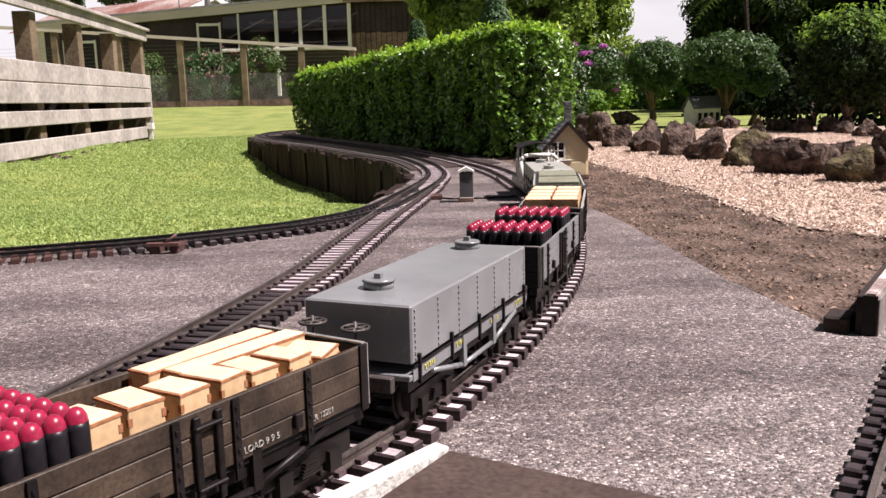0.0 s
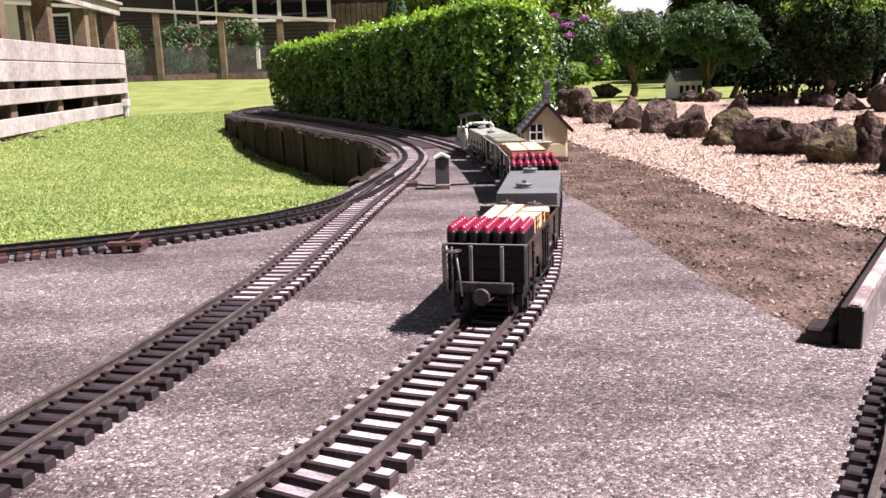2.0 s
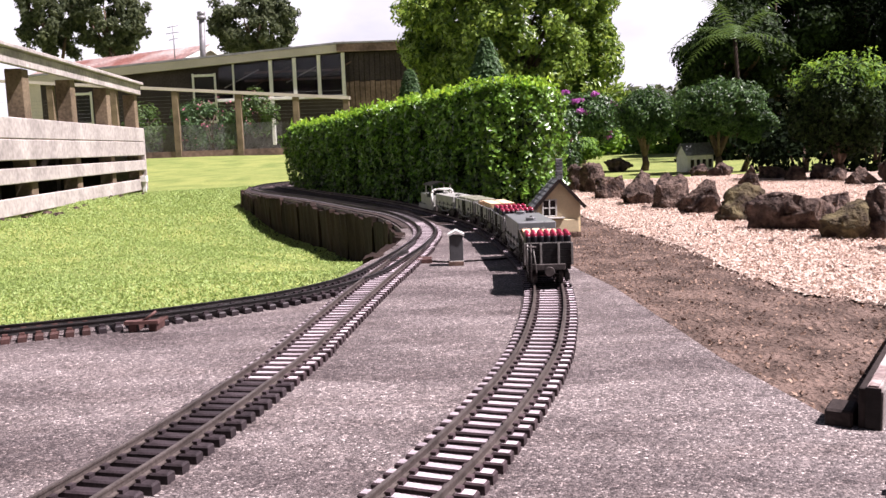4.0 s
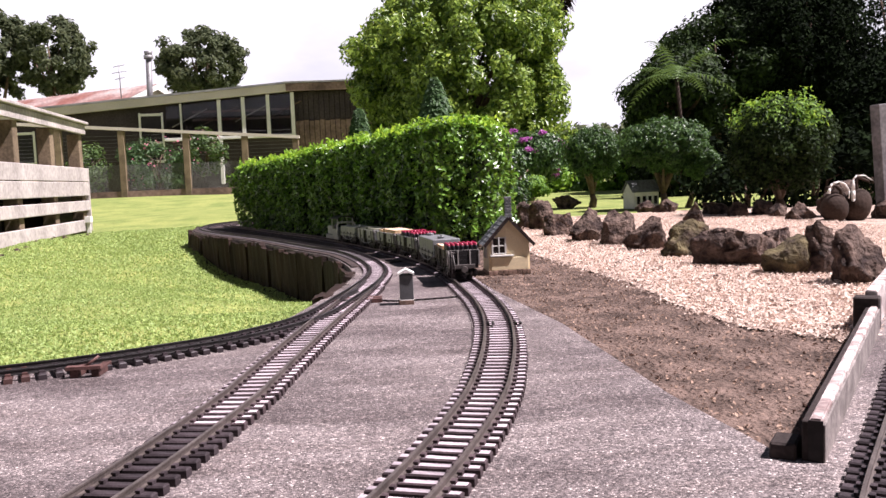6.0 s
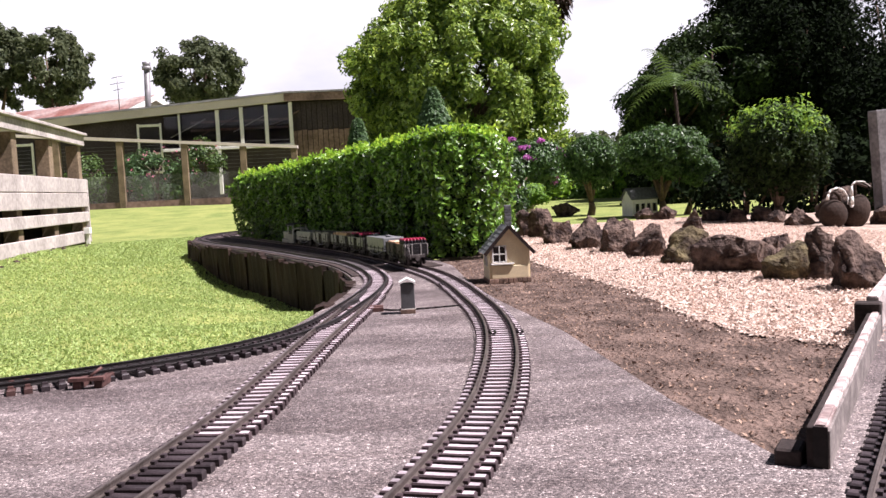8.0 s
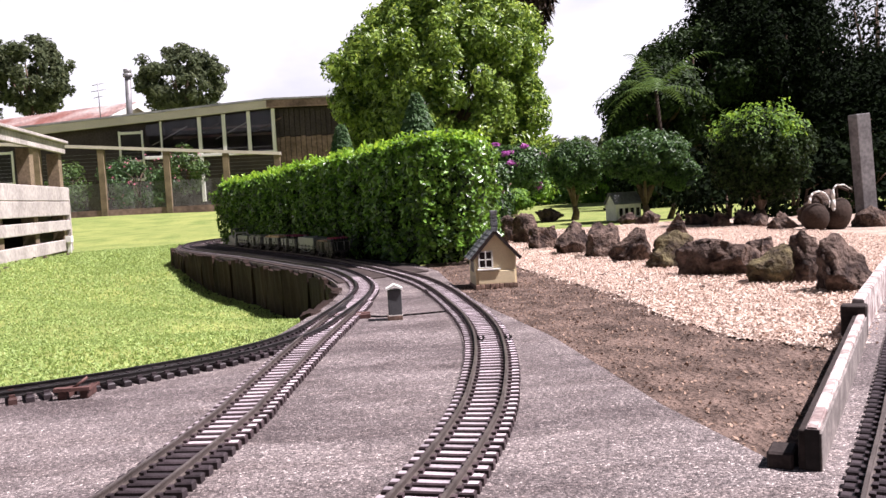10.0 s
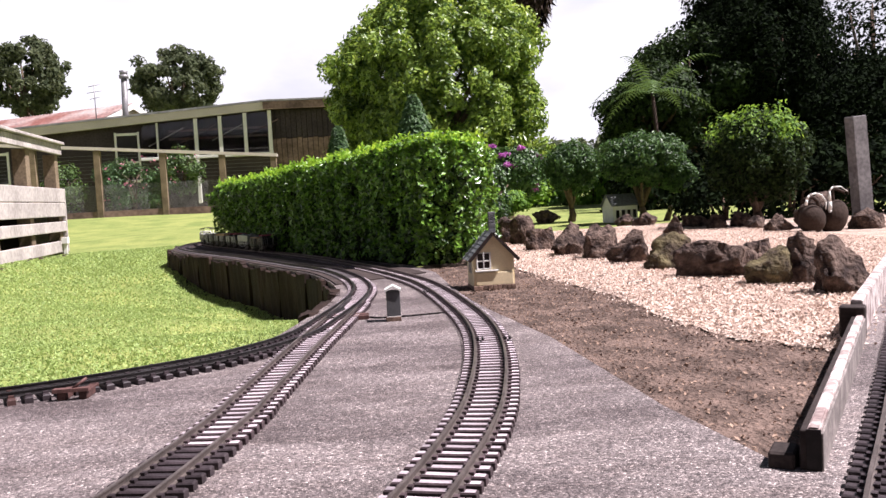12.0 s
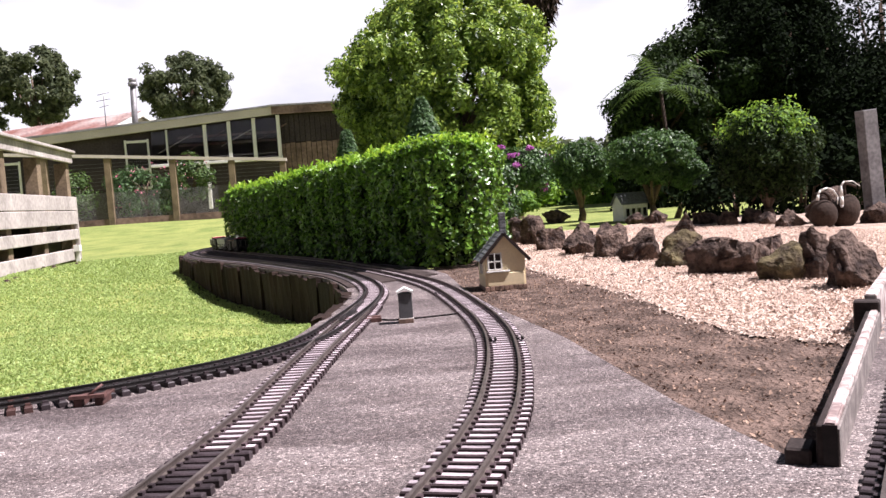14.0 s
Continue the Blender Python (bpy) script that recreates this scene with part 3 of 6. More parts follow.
def build_track(points, label, tie_of, rail_mat, skip=()):
    """A track: two rails and its sleepers; those far round the bend are joined."""
    rng = random.Random(7)
    track = tagged(new("railway_track"), label, "track")
    line, _ = spline(points, 0.02)
    for s in (-1, 1):
        rail_mesh("rail", line, s * GAUGE / 2, rail_mat).parent = track
    line, at = spline(points, 0.0215)
    d = np.gradient(line, axis=0)
    meshes = {}
    far_v, far_f, far_m = [], [], None
    count = 0
    for i, (p, t) in enumerate(zip(line, d)):
        which = tie_of(p[0], p[1])
        if which is None:
            continue
        variants = meshes.setdefault(which, [tie_mesh("tie", M[which], rng) for _ in range(4)])
        me = variants[rng.randrange(4)]
        m = Matrix.Translation((p[0] + rng.uniform(-1, 1) * 0.0006, p[1], 0)) @ Matrix.Rotation(math.atan2(t[1], t[0]) - math.pi / 2 + rng.uniform(-1, 1) * 0.02, 4, "Z")
        if p[1] < 3.4 and count < 298:
            ob = new("tie", me)
            ob.parent, ob.matrix_basis = track, m
            count += 1
        else:
            k = len(far_v)
            far_v += [m @ v.co for v in me.vertices]
            far_f += [[k + q for q in f.vertices] for f in me.polygons]
            far_m = M[which]
    if far_v:
        ob = from_arrays("far_sleeper_bed", far_v, far_f, far_m)
        ob.parent = track
        tagged(ob, kind="stuff")
    return track


def fishplate(track, x, y, turn):
    """A bolted rail joint with its clamp."""
    bm = bmesh.new()
    for s in (-1, 1):
        box(bm, s * 0.0035 - 0.0012, s * 0.0035 + 0.0012, -0.011, 0.011, 0.0018, 0.0058)
        for q in (-0.006, 0.006):
            tube(bm, (s * 0.003, q, 0.004), (s * 0.0065, q, 0.004), 0.0014, n=6)
    ob = part("rail_joint", bm, M["iron"], track, "dark bolted rail joint")
    ob.matrix_basis = pose(x, y, 0, 0, 0, turn)


main_track = build_track(MAIN, "curved narrow-gauge model track with pale-topped sleepers", lambda x, y: "tie", M["rail"])
for x, y, a in ((0.3, 0.53, 0), (0.346, 0.52, 0), (0.27, 1.33, 4)):
    fishplate(main_track, x - 0.0, y, a - 4)
build_track(BRANCH, "straight model track with dark and pale sleepers leading to a turnout", lambda x, y: "tie_dark" if y < 0.0 else "tie", M["rail"])
build_track(LOOP, "dark model track along the edge of the lawn and retaining wall", lambda x, y: "tie_red" if x < -0.4 and y < 1 else "tie" if 0.8 < y < 1.9 else "tie_dark", M["rail_dark"])
build_track(SIDE, "black sleepered model track behind the timber edging", lambda x, y: "tie_dark", M["rail"])


def build_turnout():
    """Closure rails and check rails where the branch meets the loop."""
    t = tagged(new("turnout"), "reddish turnout rails joining branch and loop", "turnout")
    for k, pts in enumerate(([(0.022, 0.93), (0.05, 1.1), (0.075, 1.3)], [(0.066, 0.93), (0.095, 1.12), (0.122, 1.35)], [(0.03, 0.99), (0.052, 1.06), (0.06, 1.1)])):
        line, _ = spline(pts, 0.01)
        rail_mesh("closure_rail", line + np.array([0, 0, 0.0006]), 0, M["rail_dark"]).parent = t
    for y in (0.955, 0.985):
        block("point_timber", M["tie_red"], t, (0.0, 0.115, y, y + 0.011, -0.009, 0.0012), bevel=0.001)
    block("stretcher_bar", M["iron"], t, (0.02, 0.075, 0.94, 0.945, 0.001, 0.003))
    u = tagged(new("point_lever"), "rusty point lever on red-brown timbers beside the track", "lever")
    for dx in (0.0, 0.03):
        block("timber", M["tie_red"], u, (-0.34 + dx, -0.328 + dx, 0.325, 0.385, SLAB, 0.003), bevel=0.001)
    bm = bmesh.new()
    box(bm, -0.345, -0.295, 0.322, 0.335, 0.003, 0.008)
    tube(bm, (-0.32, 0.328, 0.006), (-0.30, 0.335, 0.02), 0.002, n=8)
    part("lever", bm, M["tie_red"], u, "short rusty lever arm")


build_turnout()


def build_grit(points, low, high):
    """Pale grit lying between the rails."""
    line, _ = spline(points, 0.01)
    line = line[(line[:, 1] > low) & (line[:, 1] < high)]
    d = np.gradient(line, axis=0)
    d /= np.linalg.norm(d, axis=1, keepdims=True)
    side = np.stack([d[:, 1], -d[:, 0], 0 * d[:, 0]], 1)
    n = len(line)
    verts = np.concatenate([line + side * o + np.array([0, 0, z]) for o, z in ((-0.028, -0.0088), (-0.02, -0.0045), (0.0, -0.003), (0.02, -0.0045), (0.028, -0.0088))])
    i, j = np.meshgrid(np.arange(4), np.arange(n - 1), indexing="ij")
    a = (i * n + j).ravel()
    tagged(from_arrays("track_grit", verts, np.stack([a, a + n, a + n + 1, a + 1], 1), M["pale_grit"], True), "pale grit packed between the rails", "ballast", kind="structure")


build_grit(BRANCH, 0.12, 0.96)
build_grit(MAIN[8:19], 0.75, 2.2)
build_grit(LOOP[7:13], 0.95, 1.75)


# ---- train ----
LEN, HALF = 0.238, 0.0405
DECK, TOP = 0.045, 0.0785


def bogie(parent, y):
    bm = bmesh.new()
    for s in (-1, 1):
        box(bm, s * 0.031 - 0.003, s * 0.031 + 0.003, y - 0.036, y + 0.036, 0.018, 0.030)
        for k in (-0.02, 0.02):
            box(bm, s * 0.034 - 0.003, s * 0.034 + 0.003, y + k - 0.005, y + k + 0.005, 0.012, 0.024)
            box(bm, s * 0.031 - 0.002, s * 0.031 + 0.002, y + k - 0.009, y + k - 0.007, 0.010, 0.026)
            box(bm, s * 0.031 - 0.002, s * 0.031 + 0.002, y + k + 0.007, y + k + 0.009, 0.010, 0.026)
        for k in range(5):
            box(bm, s * 0.0355 - 0.0015, s * 0.0355 + 0.0015, y - 0.008 + 0.0008 * k, y + 0.008 - 0.0008 * k, 0.0165 + 0.0016 * k, 0.0178 + 0.0016 * k)
    box(bm, -0.03, 0.03, y - 0.007, y + 0.007, 0.022, 0.034)
    part("bogie", bm, M["iron"], parent, "black iron bogie frame", 0.0)
    for k in (-0.02, 0.02):
        bm = bmesh.new()
        tube(bm, (-0.032, y + k, 0.0205), (0.032, y + k, 0.0205), 0.002, n=8)
        for s in (-1, 1):
            tube(bm, (s * 0.0205, y + k, 0.0205), (s * 0.0255, y + k, 0.0205), 0.0125, n=20)
            tube(bm, (s * 0.0195, y + k, 0.0205), (s * 0.0205, y + k, 0.0205), 0.0145, n=20)
        part("wheelset", bm, M["iron_grey"], parent, "worn steel wheels on an axle")


def underframe(parent, deck_mat):
    block("floor", deck_mat, parent, (-HALF + 0.002, HALF - 0.002, -LEN / 2, LEN / 2, DECK - 0.004, DECK), bevel=0.0006)
    for s in (-1, 1):
        block("sole_bar", M["iron"], parent, (s * 0.034 - 0.003, s * 0.034 + 0.003, -LEN / 2, LEN / 2, DECK - 0.011, DECK - 0.004))
        bm = bmesh.new()
        x = s * 0.0385
        q = [(-LEN * 0.36, DECK - 0.006), (-LEN * 0.13, DECK - 0.018), (LEN * 0.13, DECK - 0.018), (LEN * 0.36, DECK - 0.006)]
        for (a, za), (b, zb) in zip(q, q[1:]):
            tube(bm, (x, a, za), (x, b, zb), 0.0019, n=6)
        for a in (-LEN * 0.13, LEN * 0.13):
            box(bm, x - 0.002, x + 0.002, a - 0.003, a + 0.003, DECK - 0.019, DECK + 0.004)
        part("truss_rod", bm, deck_mat if deck_mat is M["wagon_grey"] else M["iron"], parent, "thin iron truss rod under the side")
    for e in (-1, 1):
        y = e * LEN / 2
        bm = bmesh.new()
        box(bm, -0.028, 0.028, min(y, y + e * 0.006), max(y, y + e * 0.006), DECK - 0.011, DECK - 0.001)
        part("buffer_beam", bm, M["iron_grey"], parent, "iron buffer beam", 0.0006)
        bm = bmesh.new()
        tube(bm, (0, y + e * 0.006, DECK - 0.012), (0, y + e * 0.017, DECK - 0.012), 0.004, 0.004, 12)
        tube(bm, (0, y + e * 0.017, DECK - 0.012), (0, y + e * 0.0195, DECK - 0.012), 0.0085, 0.0075, 16)
        part("buffer", bm, M["iron_grey"], parent, "round iron centre buffer")
        bm = bmesh.new()
        tube(bm, (0.012, y, DECK - 0.014), (0.004, y + e * 0.02, DECK - 0.018), 0.0012, n=6)
        part("coupling_hook", bm, M["iron"], parent)
    bogie(parent, -LEN * 0.31)
    bogie(parent, LEN * 0.31)


def handwheel(parent, x, y, z):
    bm = bmesh.new()
    n, r = 20, 0.0085
    ring = [Vector((x + r * math.cos(2 * math.pi * i / n), y + r * math.sin(2 * math.pi * i / n), z)) for i in range(n)]
    for i in range(n):
        tube(bm, ring[i], ring[(i + 1) % n], 0.0010, n=5, cap=False)
    for k in range(3):
        tube(bm, ring[k * 3], ring[(k * 3 + n // 2) % n], 0.0007, n=5)
    tube(bm, (x, y, 0.016), (x, y, z + 0.004), 0.0011, n=8)
    part("brake_wheel", bm, M["iron_grey"], parent, "spoked brake handwheel on a thin post")


def open_wagon(label, side_mat, end_mat, planks=3):
    w = tagged(new("open_wagon"), label, "wagon", "wagons of the model train")
    underframe(w, end_mat)
    h = (TOP - DECK) / planks
    for s in (-1, 1):
        for k in range(planks):
            z = DECK + k * h
            a, b = sorted((s * HALF, s * (HALF - 0.003)))
            block("side_plank", side_mat, w, (a, b, -LEN / 2, LEN / 2, z + 0.0003, z + h - 0.0003), bevel=0.0004)
        for y in (-LEN * 0.36, -LEN * 0.075, LEN * 0.075, LEN * 0.29):
            bm = bmesh.new()
            box(bm, min(s * HALF, s * (HALF + 0.0016)), max(s * HALF, s * (HALF + 0.0016)), y - 0.0021, y + 0.0021, DECK - 0.008, TOP - 0.001)
            for z in (0.045, 0.052, 0.059, 0.066, 0.073):
                tube(bm, (s * (HALF + 0.0016), y, z), (s * (HALF + 0.0026), y, z), 0.0009, n=6)
            part("side_strap", bm, M["iron"], w, "riveted iron strap")
        a, b = sorted((s * HALF, s * (HALF + 0.0026)))
        for y in (-0.0065, 0.0065):
            block("door_post", M["iron"], w, (a, b, y - 0.0019, y + 0.0019, DECK - 0.012, TOP - 0.002), bevel=0.0005)
        for z in (DECK - 0.004, TOP - 0.008):
            block("door_latch", M["iron"], w, (a, b + 0.0012 if s > 0 else b, -0.0086, 0.0086, z, z + 0.0015), bevel=0.0005)
        for y in (-LEN * 0.25, LEN * 0.25):
            block("hinge", M["iron"], w, (min(s * HALF, s * (HALF + 0.003)), max(s * HALF, s * (HALF + 0.003)), y - 0.0026, y + 0.0026, DECK + 0.004, DECK + 0.012), bevel=0.0005)
    for e in (-1, 1):
        for k in range(planks):
            z = DECK + k * h
            a, b = sorted((e * LEN / 2, e * (LEN / 2 - 0.003)))
            block("end_plank", end_mat, w, (-HALF + 0.003, HALF - 0.003, a, b, z + 0.0002, z + h - 0.0002), bevel=0.0003)
        for x in (-0.013, 0.017):
            y = e * LEN / 2
            block("end_strap", M["edge_steel"], w, (x - 0.0017, x + 0.0017, min(y, y + e * 0.002), max(y, y + e * 0.002), DECK - 0.002, TOP), bevel=0.0004)
        for s in (-1, 1):
            y = e * (LEN / 2 + 0.0006)
            block("corner_plate", M["edge_steel"], w, (min(s * (HALF - 0.0022), s * (HALF + 0.0008)), max(s * (HALF - 0.0022), s * (HALF + 0.0008)), min(y, y + e * 0.001), max(y, y + e * 0.001), DECK - 0.002, TOP + 0.0006))
            y = e * (LEN / 2 - 0.004)
            block("corner_post", M["iron"], w, (min(s * HALF, s * (HALF + 0.0014)), max(s * HALF, s * (HALF + 0.0014)), y - 0.002, y + 0.004, DECK - 0.004, TOP + 0.0004))
    # pale strip along each end's top edge puts in its highlight
    for e in (-1, 1):
        y = e * LEN / 2
        block("edge_highlight_strip", M["edge_steel"], w, (-HALF, HALF, min(y, y - e * 0.003), max(y, y - e * 0.003), TOP + 0.0006, TOP + 0.0016), "thin bright strip painting the top edge highlight")
    handwheel(w, -0.030, -LEN / 2 - 0.007, TOP - 0.004)
    bm = bmesh.new()
    tube(bm, (-0.026, -LEN / 2 - 0.006, TOP - 0.008), (-0.021, -LEN / 2 - 0.006, 0.03), 0.0012, n=6)
    tube(bm, (-0.036, -LEN / 2 - 0.004, TOP), (-0.036, -LEN / 2 - 0.004, DECK - 0.01), 0.0012, n=6)
    part("brake_rod", bm, M["edge_steel"], w, "bright brake rods at the wagon end")
    return w


def shells(parent, y0, y1, rows, cols, z0=DECK, height=0.052):
    """Upright shell cases packed in rows, each with its domed tip."""
    bm = bmesh.new()
    r, n = 0.0049, 12
    prof = [(r * 0.95, 0), (r, 0.001), (r, height - 0.009), (r * 0.96, height - 0.006)]
    tipp = [(r * 0.95, height - 0.006), (r * 0.88, height - 0.0035), (r * 0.62, height - 0.0012), (r * 0.2, height)]

    def lathe(pr):
        b = bmesh.new()
        rings = [[b.verts.new((q * math.cos(2 * math.pi * i / n), q * math.sin(2 * math.pi * i / n), z)) for i in range(n)] for q, z in pr]
        for a, c in zip(rings, rings[1:]):
            for i in range(n):
                b.faces.new((a[i], a[(i + 1) % n], c[(i + 1) % n], c[i])).smooth = True
        b.faces.new(rings[-1])
        return b
    bm.free()
    case, tip = finish(lathe(prof), "shell_case", M["shell"]), finish(lathe(tipp), "shell_tip", M["shell_tip"])
    for i in range(rows):
        for j in range(cols):
            x = (j - (cols - 1) / 2) * 0.0113
            y = y0 + (y1 - y0) * (i + 0.5) / rows
            ob = new("shell", case)
            ob.parent, ob.matrix_basis = parent, pose(x, y, z0)
            t = new("tip", tip)
            t.parent = ob


def crate(parent, x, y, z, dx, dy, dz, turn=0.0, lean=0.0):
    """A pine box: boarded lid, comb-jointed corners and a rope handle at each end."""
    c = block("crate", M["crate_body"], parent, (-dx / 2, dx / 2, -dy / 2, dy / 2, 0, dz - 0.0016), bevel=0.0004)
    c.matrix_basis = pose(x, y, z, lean, 0, turn)
    block("crate_lid", M["crate"], c, (-dx / 2 + 0.0006, dx / 2 - 0.0006, -dy / 2 + 0.0006, dy / 2 - 0.0006, dz - 0.0012, dz), bevel=0.0003)
    block("lid_joint", M["crate_edge"], c, (-dx / 2 - 0.0003, dx / 2 + 0.0003, -dy / 2 - 0.0003, dy / 2 + 0.0003, dz - 0.0019, dz - 0.0006), "dark line under the lid")
    for e in (-1, 1):
        for f in (-1, 1):
            bm = bmesh.new()
            for k in range(3):
                z0 = dz * (0.06 + 0.3 * k)
                box(bm, e * dx / 2 - 0.0018, e * dx / 2 + 0.0018, f * dy / 2 - 0.0018, f * dy / 2 + 0.0018, z0, z0 + dz * 0.14)
                for v in bm.verts:
                    v.co.x = max(-dx / 2 - 0.0003, min(dx / 2 + 0.0003, v.co.x))
                    v.co.y = max(-dy / 2 - 0.0003, min(dy / 2 + 0.0003, v.co.y))
            part("comb_joint", bm, M["crate_edge"], c, "darker end grain at the corner joint")
    bm = bmesh.new()
    for e in (-1, 1):
        q = [(-0.0045, 0.66), (-0.0025, 0.5), (0.0025, 0.5), (0.0045, 0.66)]
        for (a, za), (b, zb) in zip(q, q[1:]):
            tube(bm, (a, e * (dy / 2 + 0.0006), dz * za), (b, e * (dy / 2 + 0.0006), dz * zb), 0.0008, n=5)
    part("rope_handle", bm, M["crate_edge"], c, "short rope handle")


def lettering(parent, text, size, x, y, z, material, turn=90):
    cu = bpy.data.curves.new("lettering", "FONT")
    cu.body, cu.size, cu.extrude = text, size, 0.0002
    cu.materials.append(material)
    ob = new("lettering", cu)
    ob.parent, ob.matrix_basis = parent, pose(x, y, z, 90, 0, turn)
    return ob


def tank_wagon(label, body_mat, top=0.089):
    w = tagged(new("tank_wagon"), label, "wagon", "wagons of the model train")
    underframe(w, M["wagon_grey"])
    h = 0.0385
    part_bm = bmesh.new()
    box(part_bm, -h, h, -LEN / 2 + 0.004, LEN / 2 - 0.004, DECK + 0.006, top)
    part("tank", part_bm, body_mat, w, "square-sided grey tank with riveted seams", 0.0012)
    bm = bmesh.new()
    for s in (-1, 1):
        for k in range(7):
            y = -LEN / 2 + 0.009 + k * (LEN - 0.018) / 6
            for i in range(9):
                z = DECK + 0.009 + i * (top - DECK - 0.013) / 8
                box(bm, s * h - 0.0008, s * h + 0.0008, y - 0.0008, y + 0.0008, z - 0.0008, z + 0.0008)
    tagged(part("riveting", bm, body_mat, w), kind="stuff")
    for s in (-1, 1):
        for k in range(5):
            y = -LEN / 2 + 0.012 + k * (LEN - 0.024) / 4
            a, b = sorted((s * h, s * (h + 0.0025)))
            block("stanchion", M["iron"], w, (a, b, y - 0.0011, y + 0.0011, DECK - 0.008, DECK + 0.012), bevel=0.0003)
        a, b = sorted((s * (h + 0.0006), s * (h + 0.0014)))
        block("tank_strap", M["iron"], w, (a, b, -LEN / 2 + 0.004, LEN / 2 - 0.004, DECK + 0.004, DECK + 0.0055))
        for y in (-0.098, -0.045, 0.025, 0.085):
            bm = bmesh.new()
            for k in range(5):
                box(bm, a, b, y + 0.0034 * k, y + 0.0034 * k + (0.0014, 0.0009, 0.0017)[k % 3], DECK - 0.0012 + 0.0008 * (k % 2), DECK + 0.0016)
            part("lettering_bar", bm, M["paint_yellow"], w, "worn yellow lettering too small to read")
        block("side_rail", body_mat, w, (min(s * h, a), max(s * h, a), -LEN / 2 + 0.004, LEN / 2 - 0.004, DECK - 0.005, DECK + 0.0045), "grey painted side rail", 0.0004)
    for y in (-LEN * 0.30, LEN * 0.39):
        bm = bmesh.new()
        tube(bm, (-0.006, y, top - 0.001), (-0.006, y, top + 0.005), 0.0105, 0.0105, 20)
        tube(bm, (-0.006, y, top + 0.005), (-0.006, y, top + 0.0065), 0.0115, 0.010, 20)
        box(bm, -0.0085, -0.0035, y - 0.002, y + 0.002, top + 0.006, top + 0.010)
        part("filler_cap", bm, body_mat, w, "round filler cap with a wing nut", 0.0)
    handwheel(w, -0.024, -LEN / 2 - 0.010, 0.078)
    handwheel(w, 0.010, -LEN / 2 - 0.016, 0.078)
    return w


def locomotive():
    """A small petrol tractor: hood, low frames, open cab with a curved black roof and a pale rounded rear frame."""
    w = tagged(new("locomotive"), "grey open-cab petrol locomotive with black curved roof pulling wagons", "locomotive", "wagons of the model train")
    half = 0.036
    block("frame", M["loco_grey"], w, (-half, half, -0.10, 0.10, 0.016, 0.034), bevel=0.002)
    block("hood", M["loco_grey"], w, (-0.028, 0.028, 0.005, 0.095, 0.034, 0.072), "grey bonnet over the engine", 0.003)
    block("radiator", M["iron_grey"], w, (-0.022, 0.022, 0.095, 0.099, 0.036, 0.068), bevel=0.001)
    for x in (-0.034, 0.034):
        for y in (-0.085, -0.005):
            bm = bmesh.new()
            tube(bm, (x, y, 0.03), (x, y, 0.106), 0.0025, n=8)
            part("cab_pillar", bm, M["white_trim"], w, "pale cab pillar")
    bm = bmesh.new()
    n = 10
    lo, hi = [], []
    for i in range(n + 1):
        a = -1 + 2 * i / n
        z = 0.104 + 0.010 * (1 - a * a)
        for lst, dz in ((lo, 0.0), (hi, 0.0025)):
            lst.append([bm.verts.new((a * 0.041, y, z + dz)) for y in (-0.10, 0.015)])
    for lst in (lo, hi):
        for a, b in zip(lst, lst[1:]):
            bm.faces.new((a[0], b[0], b[1], a[1]))
    for k in (0, 1):
        for i in range(n):
            bm.faces.new((lo[i][k], lo[i + 1][k], hi[i + 1][k], hi[i][k]))
    for e in (0, n):
        bm.faces.new((lo[e][0], lo[e][1], hi[e][1], hi[e][0]))
    part("roof", bm, M["iron"], w, "black curved cab roof")
    bm = bmesh.new()
    q = [(-0.039, 0.034), (-0.039, 0.078), (-0.034, 0.087), (-0.024, 0.090), (0.024, 0.090), (0.034, 0.087), (0.039, 0.078), (0.039, 0.034)]
    for (a, za), (b, zb) in zip(q, q[1:]):
        tube(bm, (a, -0.098, za), (b, -0.098, zb), 0.0042, n=8)
    part("rear_hoop", bm, M["white_trim"], w, "pale rounded hoop round the rear of the cab")
    block("cab_back", M["loco_grey"], w, (-0.033, 0.033, -0.097, -0.093, 0.034, 0.070), bevel=0.001)
    block("control_box", M["iron"], w, (-0.02, 0.02, -0.03, 0.004, 0.034, 0.080), bevel=0.002)
    for s in (-1, 1):
        block("side_panel", M["loco_grey"], w, (min(s * 0.036, s * 0.039), max(s * 0.036, s * 0.039), -0.095, -0.012, 0.030, 0.062), bevel=0.001)
    for y in (-0.045, 0.045):
        bm = bmesh.new()
        tube(bm, (-0.03, y, 0.0215), (0.03, y, 0.0215), 0.002, n=8)
        for s in (-1, 1):
            tube(bm, (s * 0.0205, y, 0.0215), (s * 0.0255, y, 0.0215), 0.0135, n=20)
        part("wheelset", bm, M["iron"], w)
    for e in (-1, 1):
        block("buffer_beam", M["iron_grey"], w, (-0.03, 0.03, min(e * 0.10, e * 0.107), max(e * 0.10, e * 0.107), 0.014, 0.034), bevel=0.001)
        bm = bmesh.new()
        tube(bm, (0, e * 0.107, 0.02), (0, e * 0.117, 0.02), 0.007, 0.008, 14)
        part("buffer", bm, M["iron_grey"], w)
    return w


